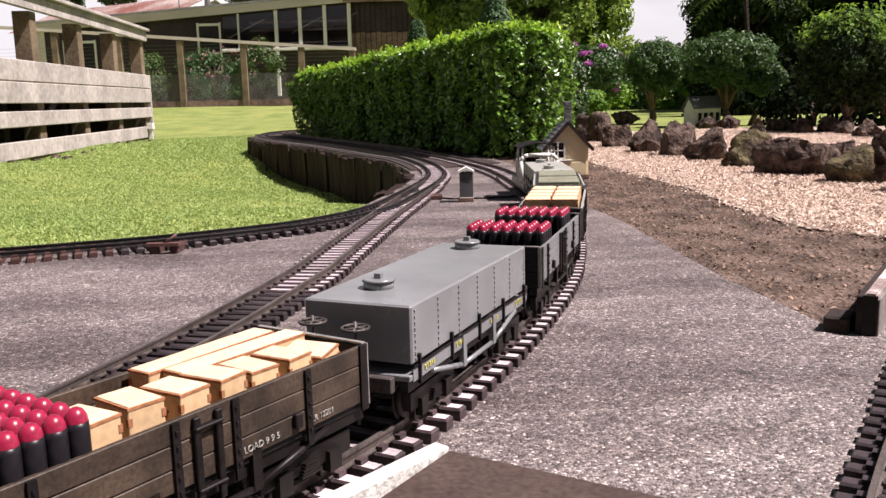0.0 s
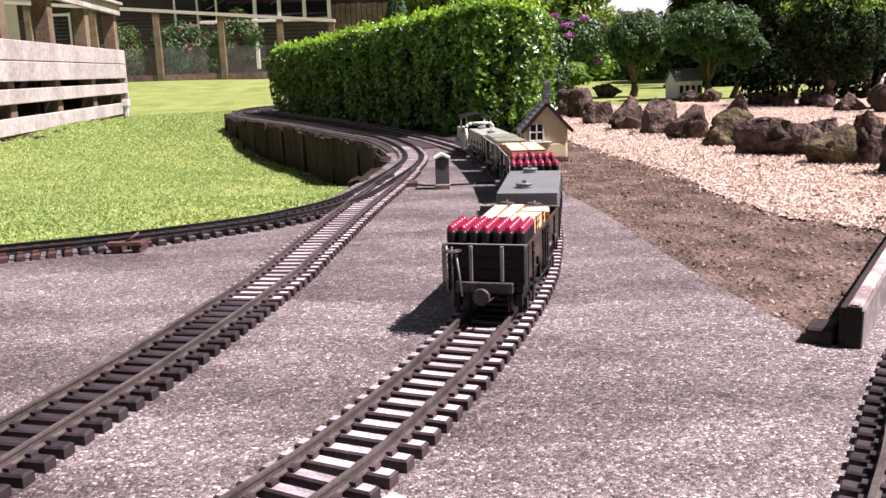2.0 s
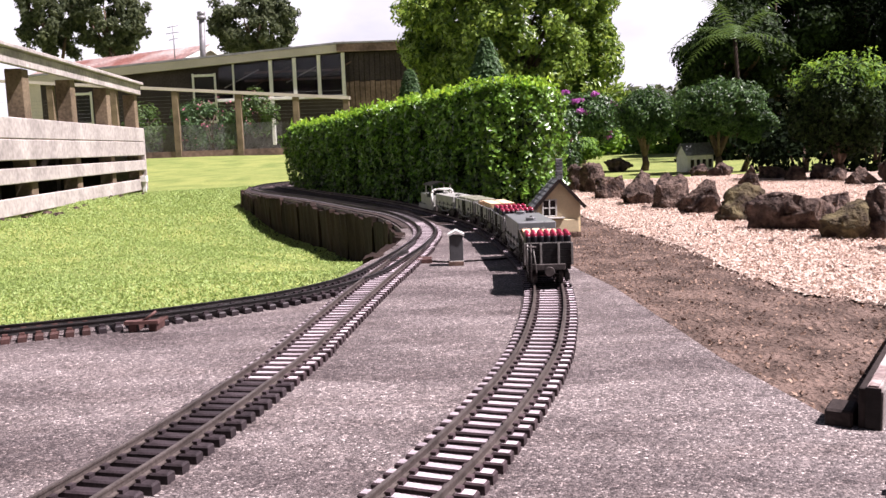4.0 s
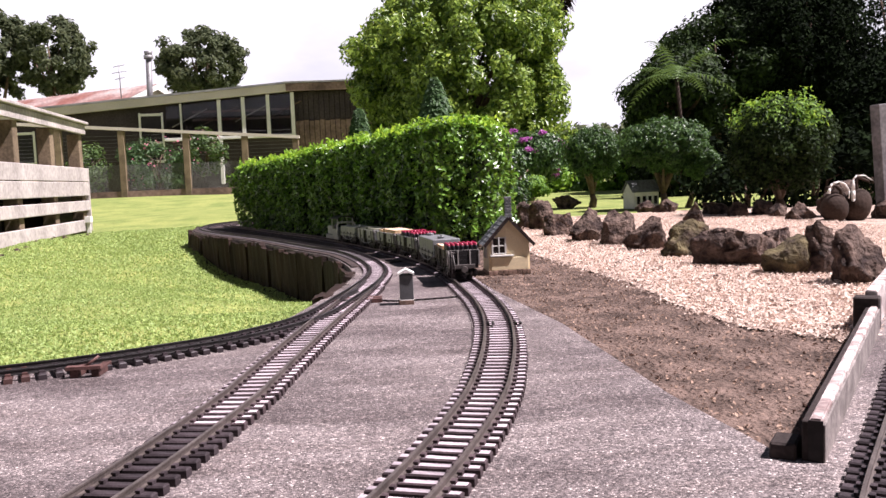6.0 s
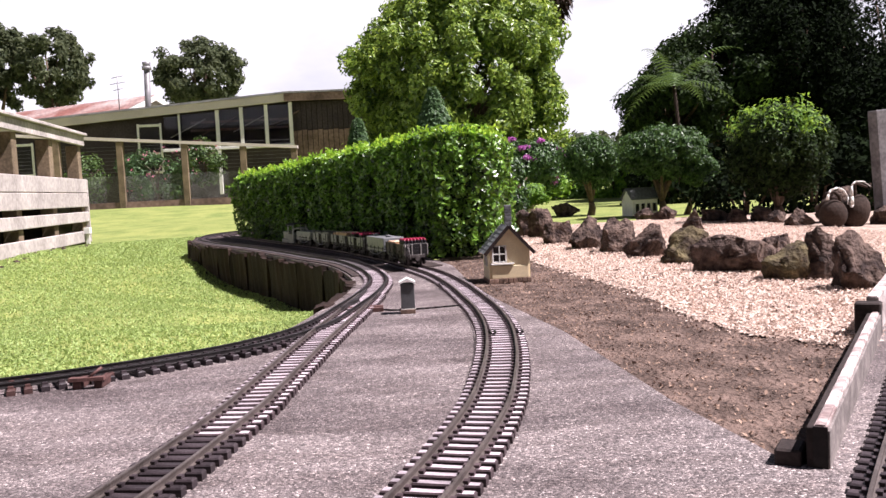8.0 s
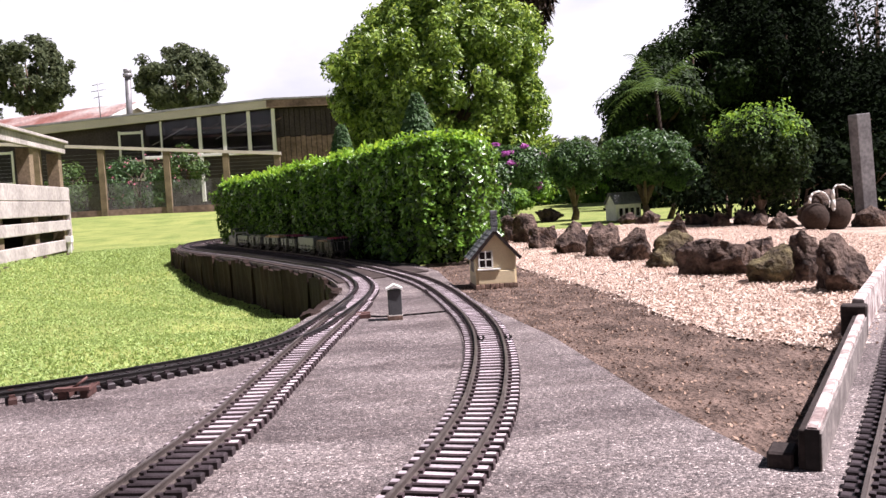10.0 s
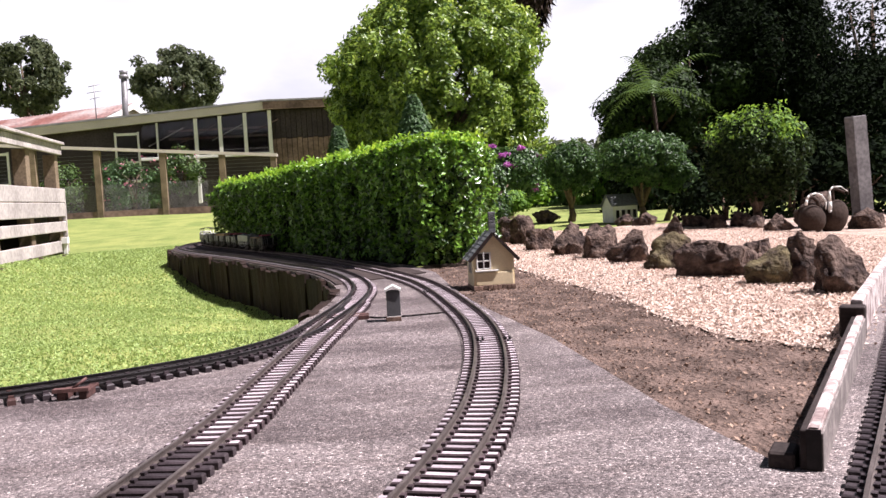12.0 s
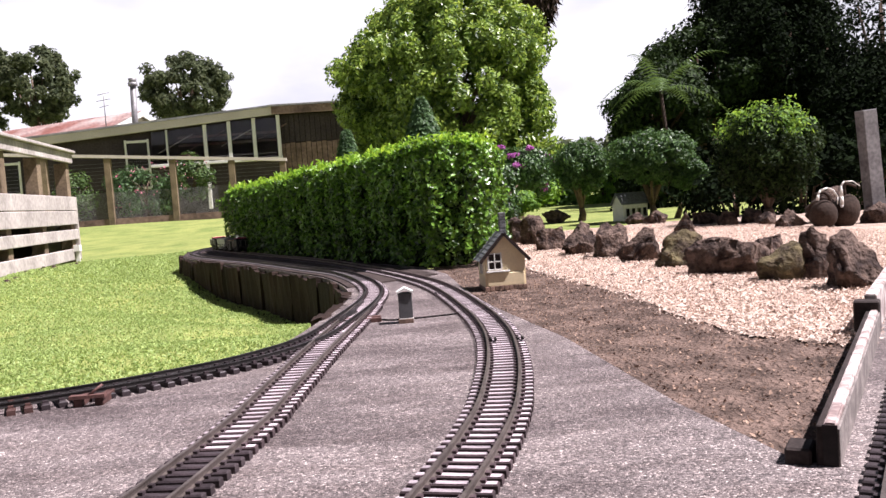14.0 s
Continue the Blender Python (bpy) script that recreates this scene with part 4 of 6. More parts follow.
def build_train():
    rng = random.Random(4)
    cars = []
    w = open_wagon("dark-stained plank wagon loaded with pine crates and black shells", M["wagon_wood"], M["wagon_dark"])
    shells(w, -LEN / 2 + 0.005, -LEN / 2 + 0.064, 6, 7)
    z = DECK
    for y, dz, turn in ((-0.045, 0.0138, 4), (-0.0205, 0.0142, -5), (0.0045, 0.0125, 3), (0.029, 0.0118, 6), (0.053, 0.0095, -3), (0.077, 0.0095, 4)):
        crate(w, 0.0165 + rng.uniform(-0.002, 0.001), y, z + dz, 0.0265, 0.0185, 0.027, turn)
    crate(w, 0.017, 0.101, z + 0.0095, 0.028, 0.0185, 0.025, 9, 10)
    crate(w, -0.0265, 0.062, z + 0.0098, 0.0155, 0.092, 0.027, 1)
    crate(w, -0.0085, 0.069, z + 0.0098, 0.0155, 0.090, 0.027, -1)
    block("crate_stack", M["crate_edge"], w, (-0.034, 0.036, -0.052, 0.113, DECK, DECK + 0.0095), bevel=0.001)
    x = HALF + 0.0004
    lettering(w, "LOAD 9 9 5", 0.0049, x, 0.022, DECK + 0.003, M["paint_white"])
    lettering(w, "LR 12201", 0.0047, x, 0.071, DECK + 0.003, M["paint_white"])
    cars.append(w)
    cars.append(tank_wagon("grey square-sided tank wagon with riveted seams and filler caps", M["wagon_grey"]))
    w = open_wagon("grey plank wagon loaded with two blocks of black shells", M["wagon_grey"], M["wagon_dark"])
    shells(w, -0.092, -0.048, 4, 7, DECK - 0.002)
    shells(w, 0.022, 0.066, 4, 7, DECK - 0.002)
    cars.append(w)
    w = open_wagon("pale grey plank wagon piled with yellow pine crates", M["loco_grey"], M["wagon_dark"])
    for y in (-0.085, -0.045, -0.005, 0.04):
        for xx in (-0.016, 0.018):
            crate(w, xx, y, DECK + 0.018, 0.032, 0.036, 0.026, rng.uniform(-3, 3))
    crate(w, -0.018, 0.085, DECK + 0.014, 0.03, 0.03, 0.026, 5)
    cars.append(w)
    w = open_wagon("pale grey plank wagon carrying two long olive boxes", M["loco_grey"], M["wagon_grey"])
    for y in (-0.055, 0.06):
        block("load_box", M["wagon_olive"], w, (-0.032, 0.032, y - 0.045, y + 0.045, DECK, 0.084), "long olive box with pale lid", 0.0012)
    cars.append(w)
    cars.append(tank_wagon("pale grey tank wagon coupled behind the locomotive", M["loco_grey"], 0.079))
    cars.append(locomotive())
    return cars


TRAIN = build_train()


# ---- moving the train ----
REAR = [(0.0, -0.69), (1.5, -0.303), (3.0, 0.19), (4.0, 0.505), (6.5, 1.35), (7.5, 1.74), (9.0, 2.16), (11.5, 3.45), (12.5, 3.86), (13.5, 4.22), (14.0, 4.40)]


def motions():
    line, at = spline(MAIN, 0.005)
    first = int(np.argmax(line[:, 1] > 5.0))
    when = np.array([r[0] for r in REAR])
    s_of = np.array([np.interp(r[1], line[:first, 1], at[:first]) for r in REAR])

    def along(t):
        k = np.interp(t, when, np.arange(len(when)))
        lo = np.clip(np.array([np.interp(t + d, when, s_of) for d in np.linspace(-0.5, 0.5, 11)]), s_of[0], s_of[-1])
        if t < 0.5 or t > 13.5:
            return float(np.interp(t, when, s_of))
        return float(lo.mean())

    def point(s):
        return np.array([np.interp(s, at, line[:, k]) for k in range(2)])
    for i, car in enumerate(TRAIN):
        rows = []
        mid = LEN / 2 + i * 0.279 + (-0.015 if i == len(TRAIN) - 1 else 0)
        for k in range(57):
            t = k * 0.25
            s = along(t) + mid
            a, b = point(s - LEN * 0.31), point(s + LEN * 0.31)
            c, d = (a + b) / 2, b - a
            rows.append((t, pose(c[0], c[1], 0.0, 0, 0, math.degrees(math.atan2(d[1], d[0])) - 90)))
        walk(car, rows)


# ---- retaining wall and edging ----
def build_wall():
    rng = random.Random(11)
    wall = tagged(new("retaining_wall"), "dark retaining wall of upright weathered timber logs", "wall", kind="structure")
    line = beside(LOOP, 0.078)
    line = line[(line[:, 1] > 1.05)]
    run = np.concatenate([[0], np.cumsum(np.linalg.norm(np.diff(line, axis=0), axis=1))])
    s = 0.0
    while s < run[-1] - 0.1 and s < 5.4:
        w = rng.uniform(0.085, 0.125)
        x, y = (np.interp(s + w / 2, run, line[:, k]) for k in (0, 1))
        x1, y1 = (np.interp(s + w / 2 + 0.02, run, line[:, k]) for k in (0, 1))
        bm = bmesh.new()
        vs = box(bm, -w / 2 + 0.001, w / 2 - 0.001, -0.012, 0.016 + rng.uniform(-0.006, 0.006), -0.33, -0.012 + rng.uniform(-0.012, 0.006))
        bmesh.ops.subdivide_edges(bm, edges=bm.edges[:], cuts=2, use_grid_fill=True)
        for v in bm.verts:
            v.co += 0.011 * noise.noise_vector(v.co * 22 + Vector((s * 7, 0, 0)))
        ob = part("log", bm, M["wall_log"], wall)
        ob.matrix_basis = Matrix.Translation((x, y, 0)) @ Matrix.Rotation(math.atan2(y1 - y, x1 - x), 4, "Z")
        s += w + 0.002


def timber_beam(a, b, z0, z1, width, label):
    """A painted edging timber with worn arrises."""
    d = (b - a).to_3d()
    bm = bmesh.new()
    box(bm, 0, d.length, -width / 2, width / 2, 0, z1 - z0)
    bmesh.ops.bevel(bm, geom=bm.edges[:], offset=0.0016, segments=2, affect="EDGES")
    ob = part("edging_beam", bm, M["timber_white"])
    ob.matrix_world = Matrix.Translation((a.x, a.y, z0)) @ Matrix.Rotation(math.atan2(d.y, d.x), 4, "Z")
    return tagged(ob, label, "edging", "painted edging timbers")


def build_edging():
    u = (BEAM_B - BEAM_A).normalized()
    side = Vector((-u.y, u.x))
    a = timber_beam(BEAM_A, BEAM_B, -0.014, 0.030, 0.011, "peeling white-painted edging timber with shade-black cut end")
    # dark plank stands in for the shadow between beam and soil
    block("shadow_strip", M["timber_dark"], a, (0.0, (BEAM_B - BEAM_A).length, 0.0055, 0.012, -0.002, 0.0415), "dark plank standing in for the shadow strip beside the beam", 0.001)
    # grey-tan facing, darker than the white beam
    block("outer_face", M["timber_grey"], a, (0.0, (BEAM_B - BEAM_A).length, -0.008, -0.0055, 0.0, 0.0395), "grey-tan outer face", 0.0006)
    # black facing puts the shade of the near end into its colour
    block("cut_end", M["iron"], a, (-0.0015, 0.0005, -0.0062, 0.0062, -0.0005, 0.0425), "sawn end with its shade put into the black colour")
    timber_beam(BEAM_B + u * 0.012 + side * 0.006, BEAM_C, -0.014, 0.050, 0.018, "taller peeling white edging timber behind the first")
    bm = bmesh.new()
    box(bm, -0.02, 0.012, -0.008, 0.030, -0.02, 0.043)
    p = part("edging_post", bm, M["timber_dark"], None, "", 0.002)
    p.matrix_world = Matrix.Translation((BEAM_B.x, BEAM_B.y, 0)) @ Matrix.Rotation(math.atan2(u.y, u.x), 4, "Z")
    tagged(p, "short dark timber post joining two edging beams", "post")
    # low dark block left of the beam's near end
    bm = bmesh.new()
    box(bm, -0.024, 0.012, -0.011, 0.012, -0.02, 0.006)
    p = part("edging_end_block", bm, M["timber_dark"], None, "", 0.002)
    p.matrix_world = Matrix.Translation((*(BEAM_A + side * 0.027 + u * 0.02), 0)) @ Matrix.Rotation(math.atan2(u.y, u.x), 4, "Z")
    tagged(p, "low dark block at the end of the edging", "peg")
    board = tagged(new("footboard"), "brown stained board with a white painted edge beside the track", "board")
    m = Matrix.Translation((0.102, -0.486, 0)) @ Matrix.Rotation(radians(-32), 4, "Z")
    block("plank", M["board"], board, (0, 0.26, -0.16, 0, SLAB, 0.001), bevel=0.001, m=m)
    e = Matrix.Translation((0.098, -0.483, 0)) @ Matrix.Rotation(radians(-131), 4, "Z")
    block("painted_edge", M["plaster"], board, (0, 0.16, -0.006, 0.006, SLAB, 0.004), "white painted edge", 0.001, e)


build_wall()
build_edging()


# ---- trackside models ----
def build_signal():
    s = tagged(new("signal_box"), "small grey upright box with white pitched cap beside the turnout", "signal")
    x, y = 0.168, 0.915
    block("body", M["signal_grey"], s, (x - 0.0145, x + 0.0145, y - 0.0145, y + 0.0145, 0.0, 0.056), bevel=0.0008)
    block("base", M["brick"], s, (x - 0.017, x + 0.015, y - 0.016, y + 0.016, SLAB, 0.0005), "dull brick base", 0.0008)
    block("band", M["white_trim"], s, (x - 0.0152, x + 0.0152, y - 0.0152, y + 0.0152, 0.0005, 0.002))
    bm = bmesh.new()
    prof = [(-0.0175, 0.055), (-0.0175, 0.059), (0.0, 0.068), (0.0175, 0.059), (0.0175, 0.055), (0.0, 0.063)]
    fr = [bm.verts.new((x + a, y - 0.018, z)) for a, z in prof]
    bk = [bm.verts.new((x + a, y + 0.018, z)) for a, z in prof]
    for i in range(6):
        bm.faces.new((fr[i], fr[(i + 1) % 6], bk[(i + 1) % 6], bk[i]))
    bm.faces.new(fr)
    bm.faces.new(bk[::-1])
    part("cap", bm, M["white_trim"], s, "white pitched cap")
    bm = bmesh.new()
    line, _ = spline([(0.06, 1.06), (0.11, 0.985), (0.15, 0.955), (0.25, 0.965), (0.3, 0.985)], 0.02)
    for a, b in zip(line, line[1:]):
        tube(bm, (a[0], a[1], SLAB + 0.002), (b[0], b[1], SLAB + 0.002), 0.0022, n=6)
    tagged(part("cable", bm, M["iron"]), "black cable lying on the concrete", "cable")


def build_house():
    h = tagged(new("model_house"), "cream model cottage with grey slate roof and white window", "model house")
    h.matrix_world = pose(0.472, 1.505, -0.010)
    w, d, eave, apex = 0.057, 0.066, 0.086, 0.149
    bm = bmesh.new()
    prof = [(-w, 0), (w, 0), (w, eave), (0, apex), (-w, eave)]
    fr = [bm.verts.new((a, -d, z)) for a, z in prof]
    bk = [bm.verts.new((a, d, z)) for a, z in prof]
    for i in range(5):
        bm.faces.new((fr[i], fr[(i + 1) % 5], bk[(i + 1) % 5], bk[i]))
    bm.faces.new(fr)
    bm.faces.new(bk[::-1])
    part("wall", bm, M["cream"], h)
    block("lower_panel", M["cream"], h, (-w + 0.006, w - 0.004, -d - 0.005, -d, 0.008, 0.043), "projecting lower wall panel", 0.001)
    win = block("window", M["pane"], h, (-0.047, -0.010, -d - 0.0012, -d - 0.0004, 0.054, 0.098), "dark four-pane window")
    for dims in ((-0.049, -0.045), (-0.030, -0.027), (-0.012, -0.008)):
        block("window_bar", M["white_trim"], win, (dims[0], dims[1], -d - 0.004, -d - 0.0005, 0.052, 0.100), bevel=0.0004)
    for z in (0.052, 0.074, 0.0965):
        block("window_rail", M["white_trim"], win, (-0.049, -0.008, -d - 0.0036, -d - 0.0006, z, z + 0.003), bevel=0.0004)
    block("sill", M["white_trim"], h, (-0.053, 0.012, -d - 0.009, -d, 0.046, 0.050), bevel=0.0006)
    side = block("window", M["pane"], h, (-w - 0.0012, -w - 0.0002, -0.03, 0.02, 0.04, 0.08))
    for y in (-0.031, -0.006, 0.019):
        block("window_bar", M["white_trim"], side, (-w - 0.003, -w - 0.0004, y, y + 0.003, 0.039, 0.082))
    rng = random.Random(3)
    n = 0
    sl = math.atan2(apex - eave, w)
    for s in (-1, 1):
        for r in range(7):
            for c in range(9):
                k = (r + 0.5) / 7
                x = s * (w + 0.012) * (1 - k)
                z = eave - 0.012 * (apex - eave) / w + (apex - eave) * (1 + 0.012 / w) * k + 0.004
                y = -d - 0.008 + (2 * d + 0.016) * (c + 0.5 + (0.25 if r % 2 else -0.25) * (0 < c < 8)) / 9
                ob = block("slate", M["slate"], h, (-0.0085, 0.0085, -0.0078, 0.0078, -0.001, 0.001))
                ob.matrix_basis = Matrix.Translation((x, y, z)) @ Matrix.Rotation(s * (sl - 0.08) + rng.uniform(-0.02, 0.02), 4, "Y")
    for s in (-1, 1):
        bm = bmesh.new()
        p, q = Vector((0, -d - 0.010, apex + 0.003)), Vector((s * (w + 0.013), -d - 0.010, eave - 0.011))
        u = (q - p).normalized()
        nrm = Vector((-u.z, 0, u.x)) * (0.0045)
        vs = [bm.verts.new(v) for v in (p + nrm, q + nrm, q - nrm, p - nrm)]
        vs += [bm.verts.new(v.co + Vector((0, 0.004, 0))) for v in vs]
        for f in ((0, 1, 2, 3), (7, 6, 5, 4), (0, 4, 5, 1), (1, 5, 6, 2), (2, 6, 7, 3), (3, 7, 4, 0)):
            bm.faces.new([vs[i] for i in f])
        part("bargeboard", bm, M["barge"], h, "dark bargeboard")
    ch = block("chimney", M["chimney"], h, (0.006, 0.022, 0.018, 0.036, 0.11, 0.205), bevel=0.0006)
    for k in range(10):
        block("chimney_block", M["chimney"], ch, (0.005 - 0.0008 * (k % 2), 0.023 + 0.0008 * (k % 2), 0.017, 0.037, 0.130 + 0.008 * k, 0.1365 + 0.008 * k), bevel=0.0008)
    for k in range(9):
        block("brick", M["brick"], h, (-w - 0.002 + k * 0.0132, -w + 0.010 + k * 0.0132, -d - 0.007, -d - 0.0002, -0.004, 0.0075 + rng.uniform(-0.001, 0.001)), bevel=0.0008)
    block("plinth", M["brick"], h, (-w - 0.002, w + 0.002, -d, d, -0.006, 0.003))


build_signal()
build_house()


# ---- rocks ----
def rock(x, y, w, h, seed, moss=False, base=-0.02):
    rng = random.Random(seed)
    bm = bmesh.new()
    bmesh.ops.create_icosphere(bm, subdivisions=4, radius=1.0)
    planes = [(Vector((rng.gauss(0, 1), rng.gauss(0, 1), rng.gauss(0, 0.8))).normalized(), rng.uniform(0.45, 0.86)) for _ in range(17)]
    off = Vector((seed * 3.1, seed * 1.7, 0))
    for v in bm.verts:
        p = v.co.copy()
        for n, c in planes:
            k = p.dot(n) - c
            if k > 0:
                p -= n * k * 0.98
        p += v.co * (0.13 * noise.noise(v.co * 2.3 + off) - 0.16 * abs(noise.noise(v.co * 4 + off)) + 0.07 * noise.noise(v.co * 11 + off))
        v.co = Vector((p.x * w * 0.58, p.y * w * 0.5, (p.z + 0.38) * h * 0.74))
    ob = part("rock", bm, M["moss_rock"] if moss else M["rock"])
    ob.data.shade_smooth()
    ob.matrix_world = pose(x, y, base, 0, 0, rng.uniform(-25, 25))
    return tagged(ob, "mossy weathered volcanic boulder on the bark bed" if moss else "dark brown pitted volcanic boulder edging the bark bed", "rock", "boulders edging the garden bed")


FRONT = [
    (0.874, 3.487, 0.097, 0.120), (0.916, 3.300, 0.098, 0.126), (0.894, 2.830, 0.116, 0.116), (0.930, 2.457, 0.127, 0.127), (1.000, 2.231, 0.134, 0.142), (1.025, 1.951, 0.122, 0.111), (1.069, 1.699, 0.138, 0.098), (1.088, 1.393, 0.172, 0.116), (1.417, 1.817, 0.092, 0.089), (1.135, 1.155, 0.110, 0.089), (1.180, 1.104, 0.082, 0.134), (1.167, 0.902, 0.118, 0.135)
]
BACK = [
    (1.670, 6.215, 0.184, 0.101), (1.955, 4.516, 0.127, 0.070), (1.640, 3.177, 0.090, 0.085), (2.054, 3.945, 0.157, 0.069), (2.059, 3.664, 0.101, 0.071), (2.216, 3.700, 0.119, 0.072), (2.166, 3.166, 0.137, 0.074), (2.200, 3.487, 0.086, 0.057), (2.486, 3.379, 0.221, 0.165), (2.52, 3.0, 0.12, 0.085), (1.881, 4.742, 0.110, 0.059)
]
for i, (x, y, w, h) in enumerate(FRONT):
    rock(x, y, w * 1.45, h * (1.22 if i < 10 else 1.05), i + 1, i in (6, 9))
for i, (x, y, w, h) in enumerate(BACK):
    rock(x, y, w * 1.35, h * 1.35, i + 40)
for i in range(26):
    r = random.Random(i + 200)
    rock(r.uniform(0.8, 1.3), r.uniform(0.9, 3.0), r.uniform(0.015, 0.035), r.uniform(0.012, 0.025), i + 200)


# ---- plants ----
HEDGE = [(-0.80, 4.85), (0.33, 2.27), (0.55, 2.29), (0.71, 2.9), (-0.35, 5.15)]


def build_hedge():
    rng = np.random.default_rng(9)
    h = tagged(new("hedge"), "dense clipped green box hedge beside the track", "hedge")
    poly = [Vector(p) for p in HEDGE]
    mid = sum(poly, Vector((0, 0))) / len(poly)
    height = lambda y: 0.455 - 0.030 * (y - 2.3)
    # dark prism added inside so gaps between the leaves read as shade
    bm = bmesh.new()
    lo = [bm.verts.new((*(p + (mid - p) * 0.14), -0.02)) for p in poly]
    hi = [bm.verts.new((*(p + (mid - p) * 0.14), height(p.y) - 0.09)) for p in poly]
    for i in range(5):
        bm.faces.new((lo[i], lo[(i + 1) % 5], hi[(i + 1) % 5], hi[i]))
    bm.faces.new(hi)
    part("shade_core", bm, M["leaf_shade"], h, "dark core added to put shade between the leaves")
    cs, ns = [], []
    n_side, n_top = 30000, 24000
    lens = [(poly[(i + 1) % 5] - poly[i]).length for i in range(4)] + [0.0]
    lens[3] *= 0.4
    pick = rng.choice(5, n_side, p=np.array(lens) / sum(lens))
    for i in range(4):
        k = int((pick == i).sum())
        a, b = poly[i], poly[i + 1]
        t = rng.uniform(0, 1, k)[:, None]
        xy = np.array(a) + (np.array(b) - np.array(a)) * t
        nrm = np.array([(b - a).y, -(b - a).x])
        nrm /= np.linalg.norm(nrm)
        z = rng.uniform(0, 1, k) ** 0.85 * (height(xy[:, 1]) - 0.005)
        bulge = np.array([0.036 * noise.noise(Vector((p[0] * 7, p[1] * 7, q * 4))) + 0.05 * noise.noise(Vector((p[0] * 21, p[1] * 21, q * 8))) for p, q in zip(xy, z)])
        top = np.clip((z / height(xy[:, 1]) - 0.86) / 0.14, 0, 1)
        o = bulge - 0.055 * top ** 2 - np.abs(rng.normal(0, 0.026, k)) + 0.012
        p = xy + nrm * o[:, None]
        cs.append(np.stack([p[:, 0], p[:, 1], z], 1))
        ns.append(np.stack([np.full(k, nrm[0]), np.full(k, nrm[1]), np.full(k, 0.45)], 1))
    p = np.array(HEDGE)
    x, y = rng.uniform(p[:, 0].min(), p[:, 0].max(), n_top * 3), rng.uniform(p[:, 1].min(), p[:, 1].max(), n_top * 3)
    ok = inside(HEDGE, x, y)
    x, y = x[ok][:n_top], y[ok][:n_top]
    z = height(y) + np.array([0.022 * noise.noise(Vector((a * 8, b * 8, 3))) + 0.024 * noise.noise(Vector((a * 22, b * 22, 7))) for a, b in zip(x, y)]) - np.abs(rng.normal(0, 0.012, len(x)))
    cs.append(np.stack([x, y, z], 1))
    ns.append(np.tile([0.1, -0.2, 1.0], (len(x), 1)))
    ob = leaves("leaves", np.concatenate(cs), np.concatenate(ns), 0.0135, M["leaf_hedge"], rng, 0.8, 1.9)
    ob.parent = h
    tagged(ob, "glossy small box leaves", kind="stuff")
    k = 16000
    x, y = rng.uniform(p[:, 0].min(), p[:, 0].max(), k * 3), rng.uniform(p[:, 1].min(), p[:, 1].max(), k * 3)
    ok = inside(HEDGE, x, y)
    x, y = x[ok][:k], y[ok][:k]
    lift = np.array([max(0.0, 0.6 + noise.noise(Vector((a * 26, b * 26, 1)))) for a, b in zip(x, y)])
    z = height(y) + rng.uniform(-0.012, 0.05, len(x)) * lift
    sp = leaves("new_growth", np.stack([x, y, z], 1), rng.normal(0, 1, (len(x), 3)) * np.array([1, 1, 0.3]), 0.0105, M["leaf_shoot"], rng, 0.3, 2.3)
    sp.parent = h
    tagged(sp, "fresh lime green shoots along the top", kind="stuff")


def tree(label, base, trunk_h, centre, radii, n, size, material, clumps=60, spread=0.3, trunk_r=0.05, seed=1, low=-1.0, extra=None, name="tree", inner=0.5, limbs=7):
    rng = np.random.default_rng(seed)
    t = tagged(new(name), label, "tree")
    b, c = Vector(base), Vector(centre)
    bm = bmesh.new()
    fork = b.lerp(c, 0.45)
    fork.z = b.z + trunk_h
    limb(bm, [b - Vector((0, 0, 0.05)), b.lerp(fork, 0.5) + Vector((trunk_r * 0.6, 0, 0)), fork], trunk_r * 1.3, trunk_r * 0.8)
    for k in range(limbs):
        d = rng.normal(0, 1, 3)
        d /= np.linalg.norm(d)
        e = c + Vector((d[0] * radii[0] * 0.75, d[1] * radii[1] * 0.75, abs(d[2]) * radii[2] * 0.6))
        m = fork.lerp(e, 0.5) + Vector((0, 0, 0.1 * radii[2]))
        limb(bm, [fork, m, e], trunk_r * 0.55, trunk_r * 0.12, 6)
    part("trunk", bm, M["bark_trunk"], t)
    p, d = shell_points(centre, radii, n, rng, clumps, spread, inner, low)
    ob = leaves("crown", p, d, size, material, rng, 0.8, 2.2)
    ob.parent = t
    tagged(ob, kind="stuff")
    if extra:
        m2, n2, s2, zmin = extra
        p, d = shell_points(centre, [r * 1.08 for r in radii], n2, rng, clumps, spread, 0.8, zmin)
        ob = leaves("new_growth", p, d, s2, m2, rng, 0.7, 2.4)
        ob.parent = t
        tagged(ob, "fresh light green shoots", kind="stuff")
    return t


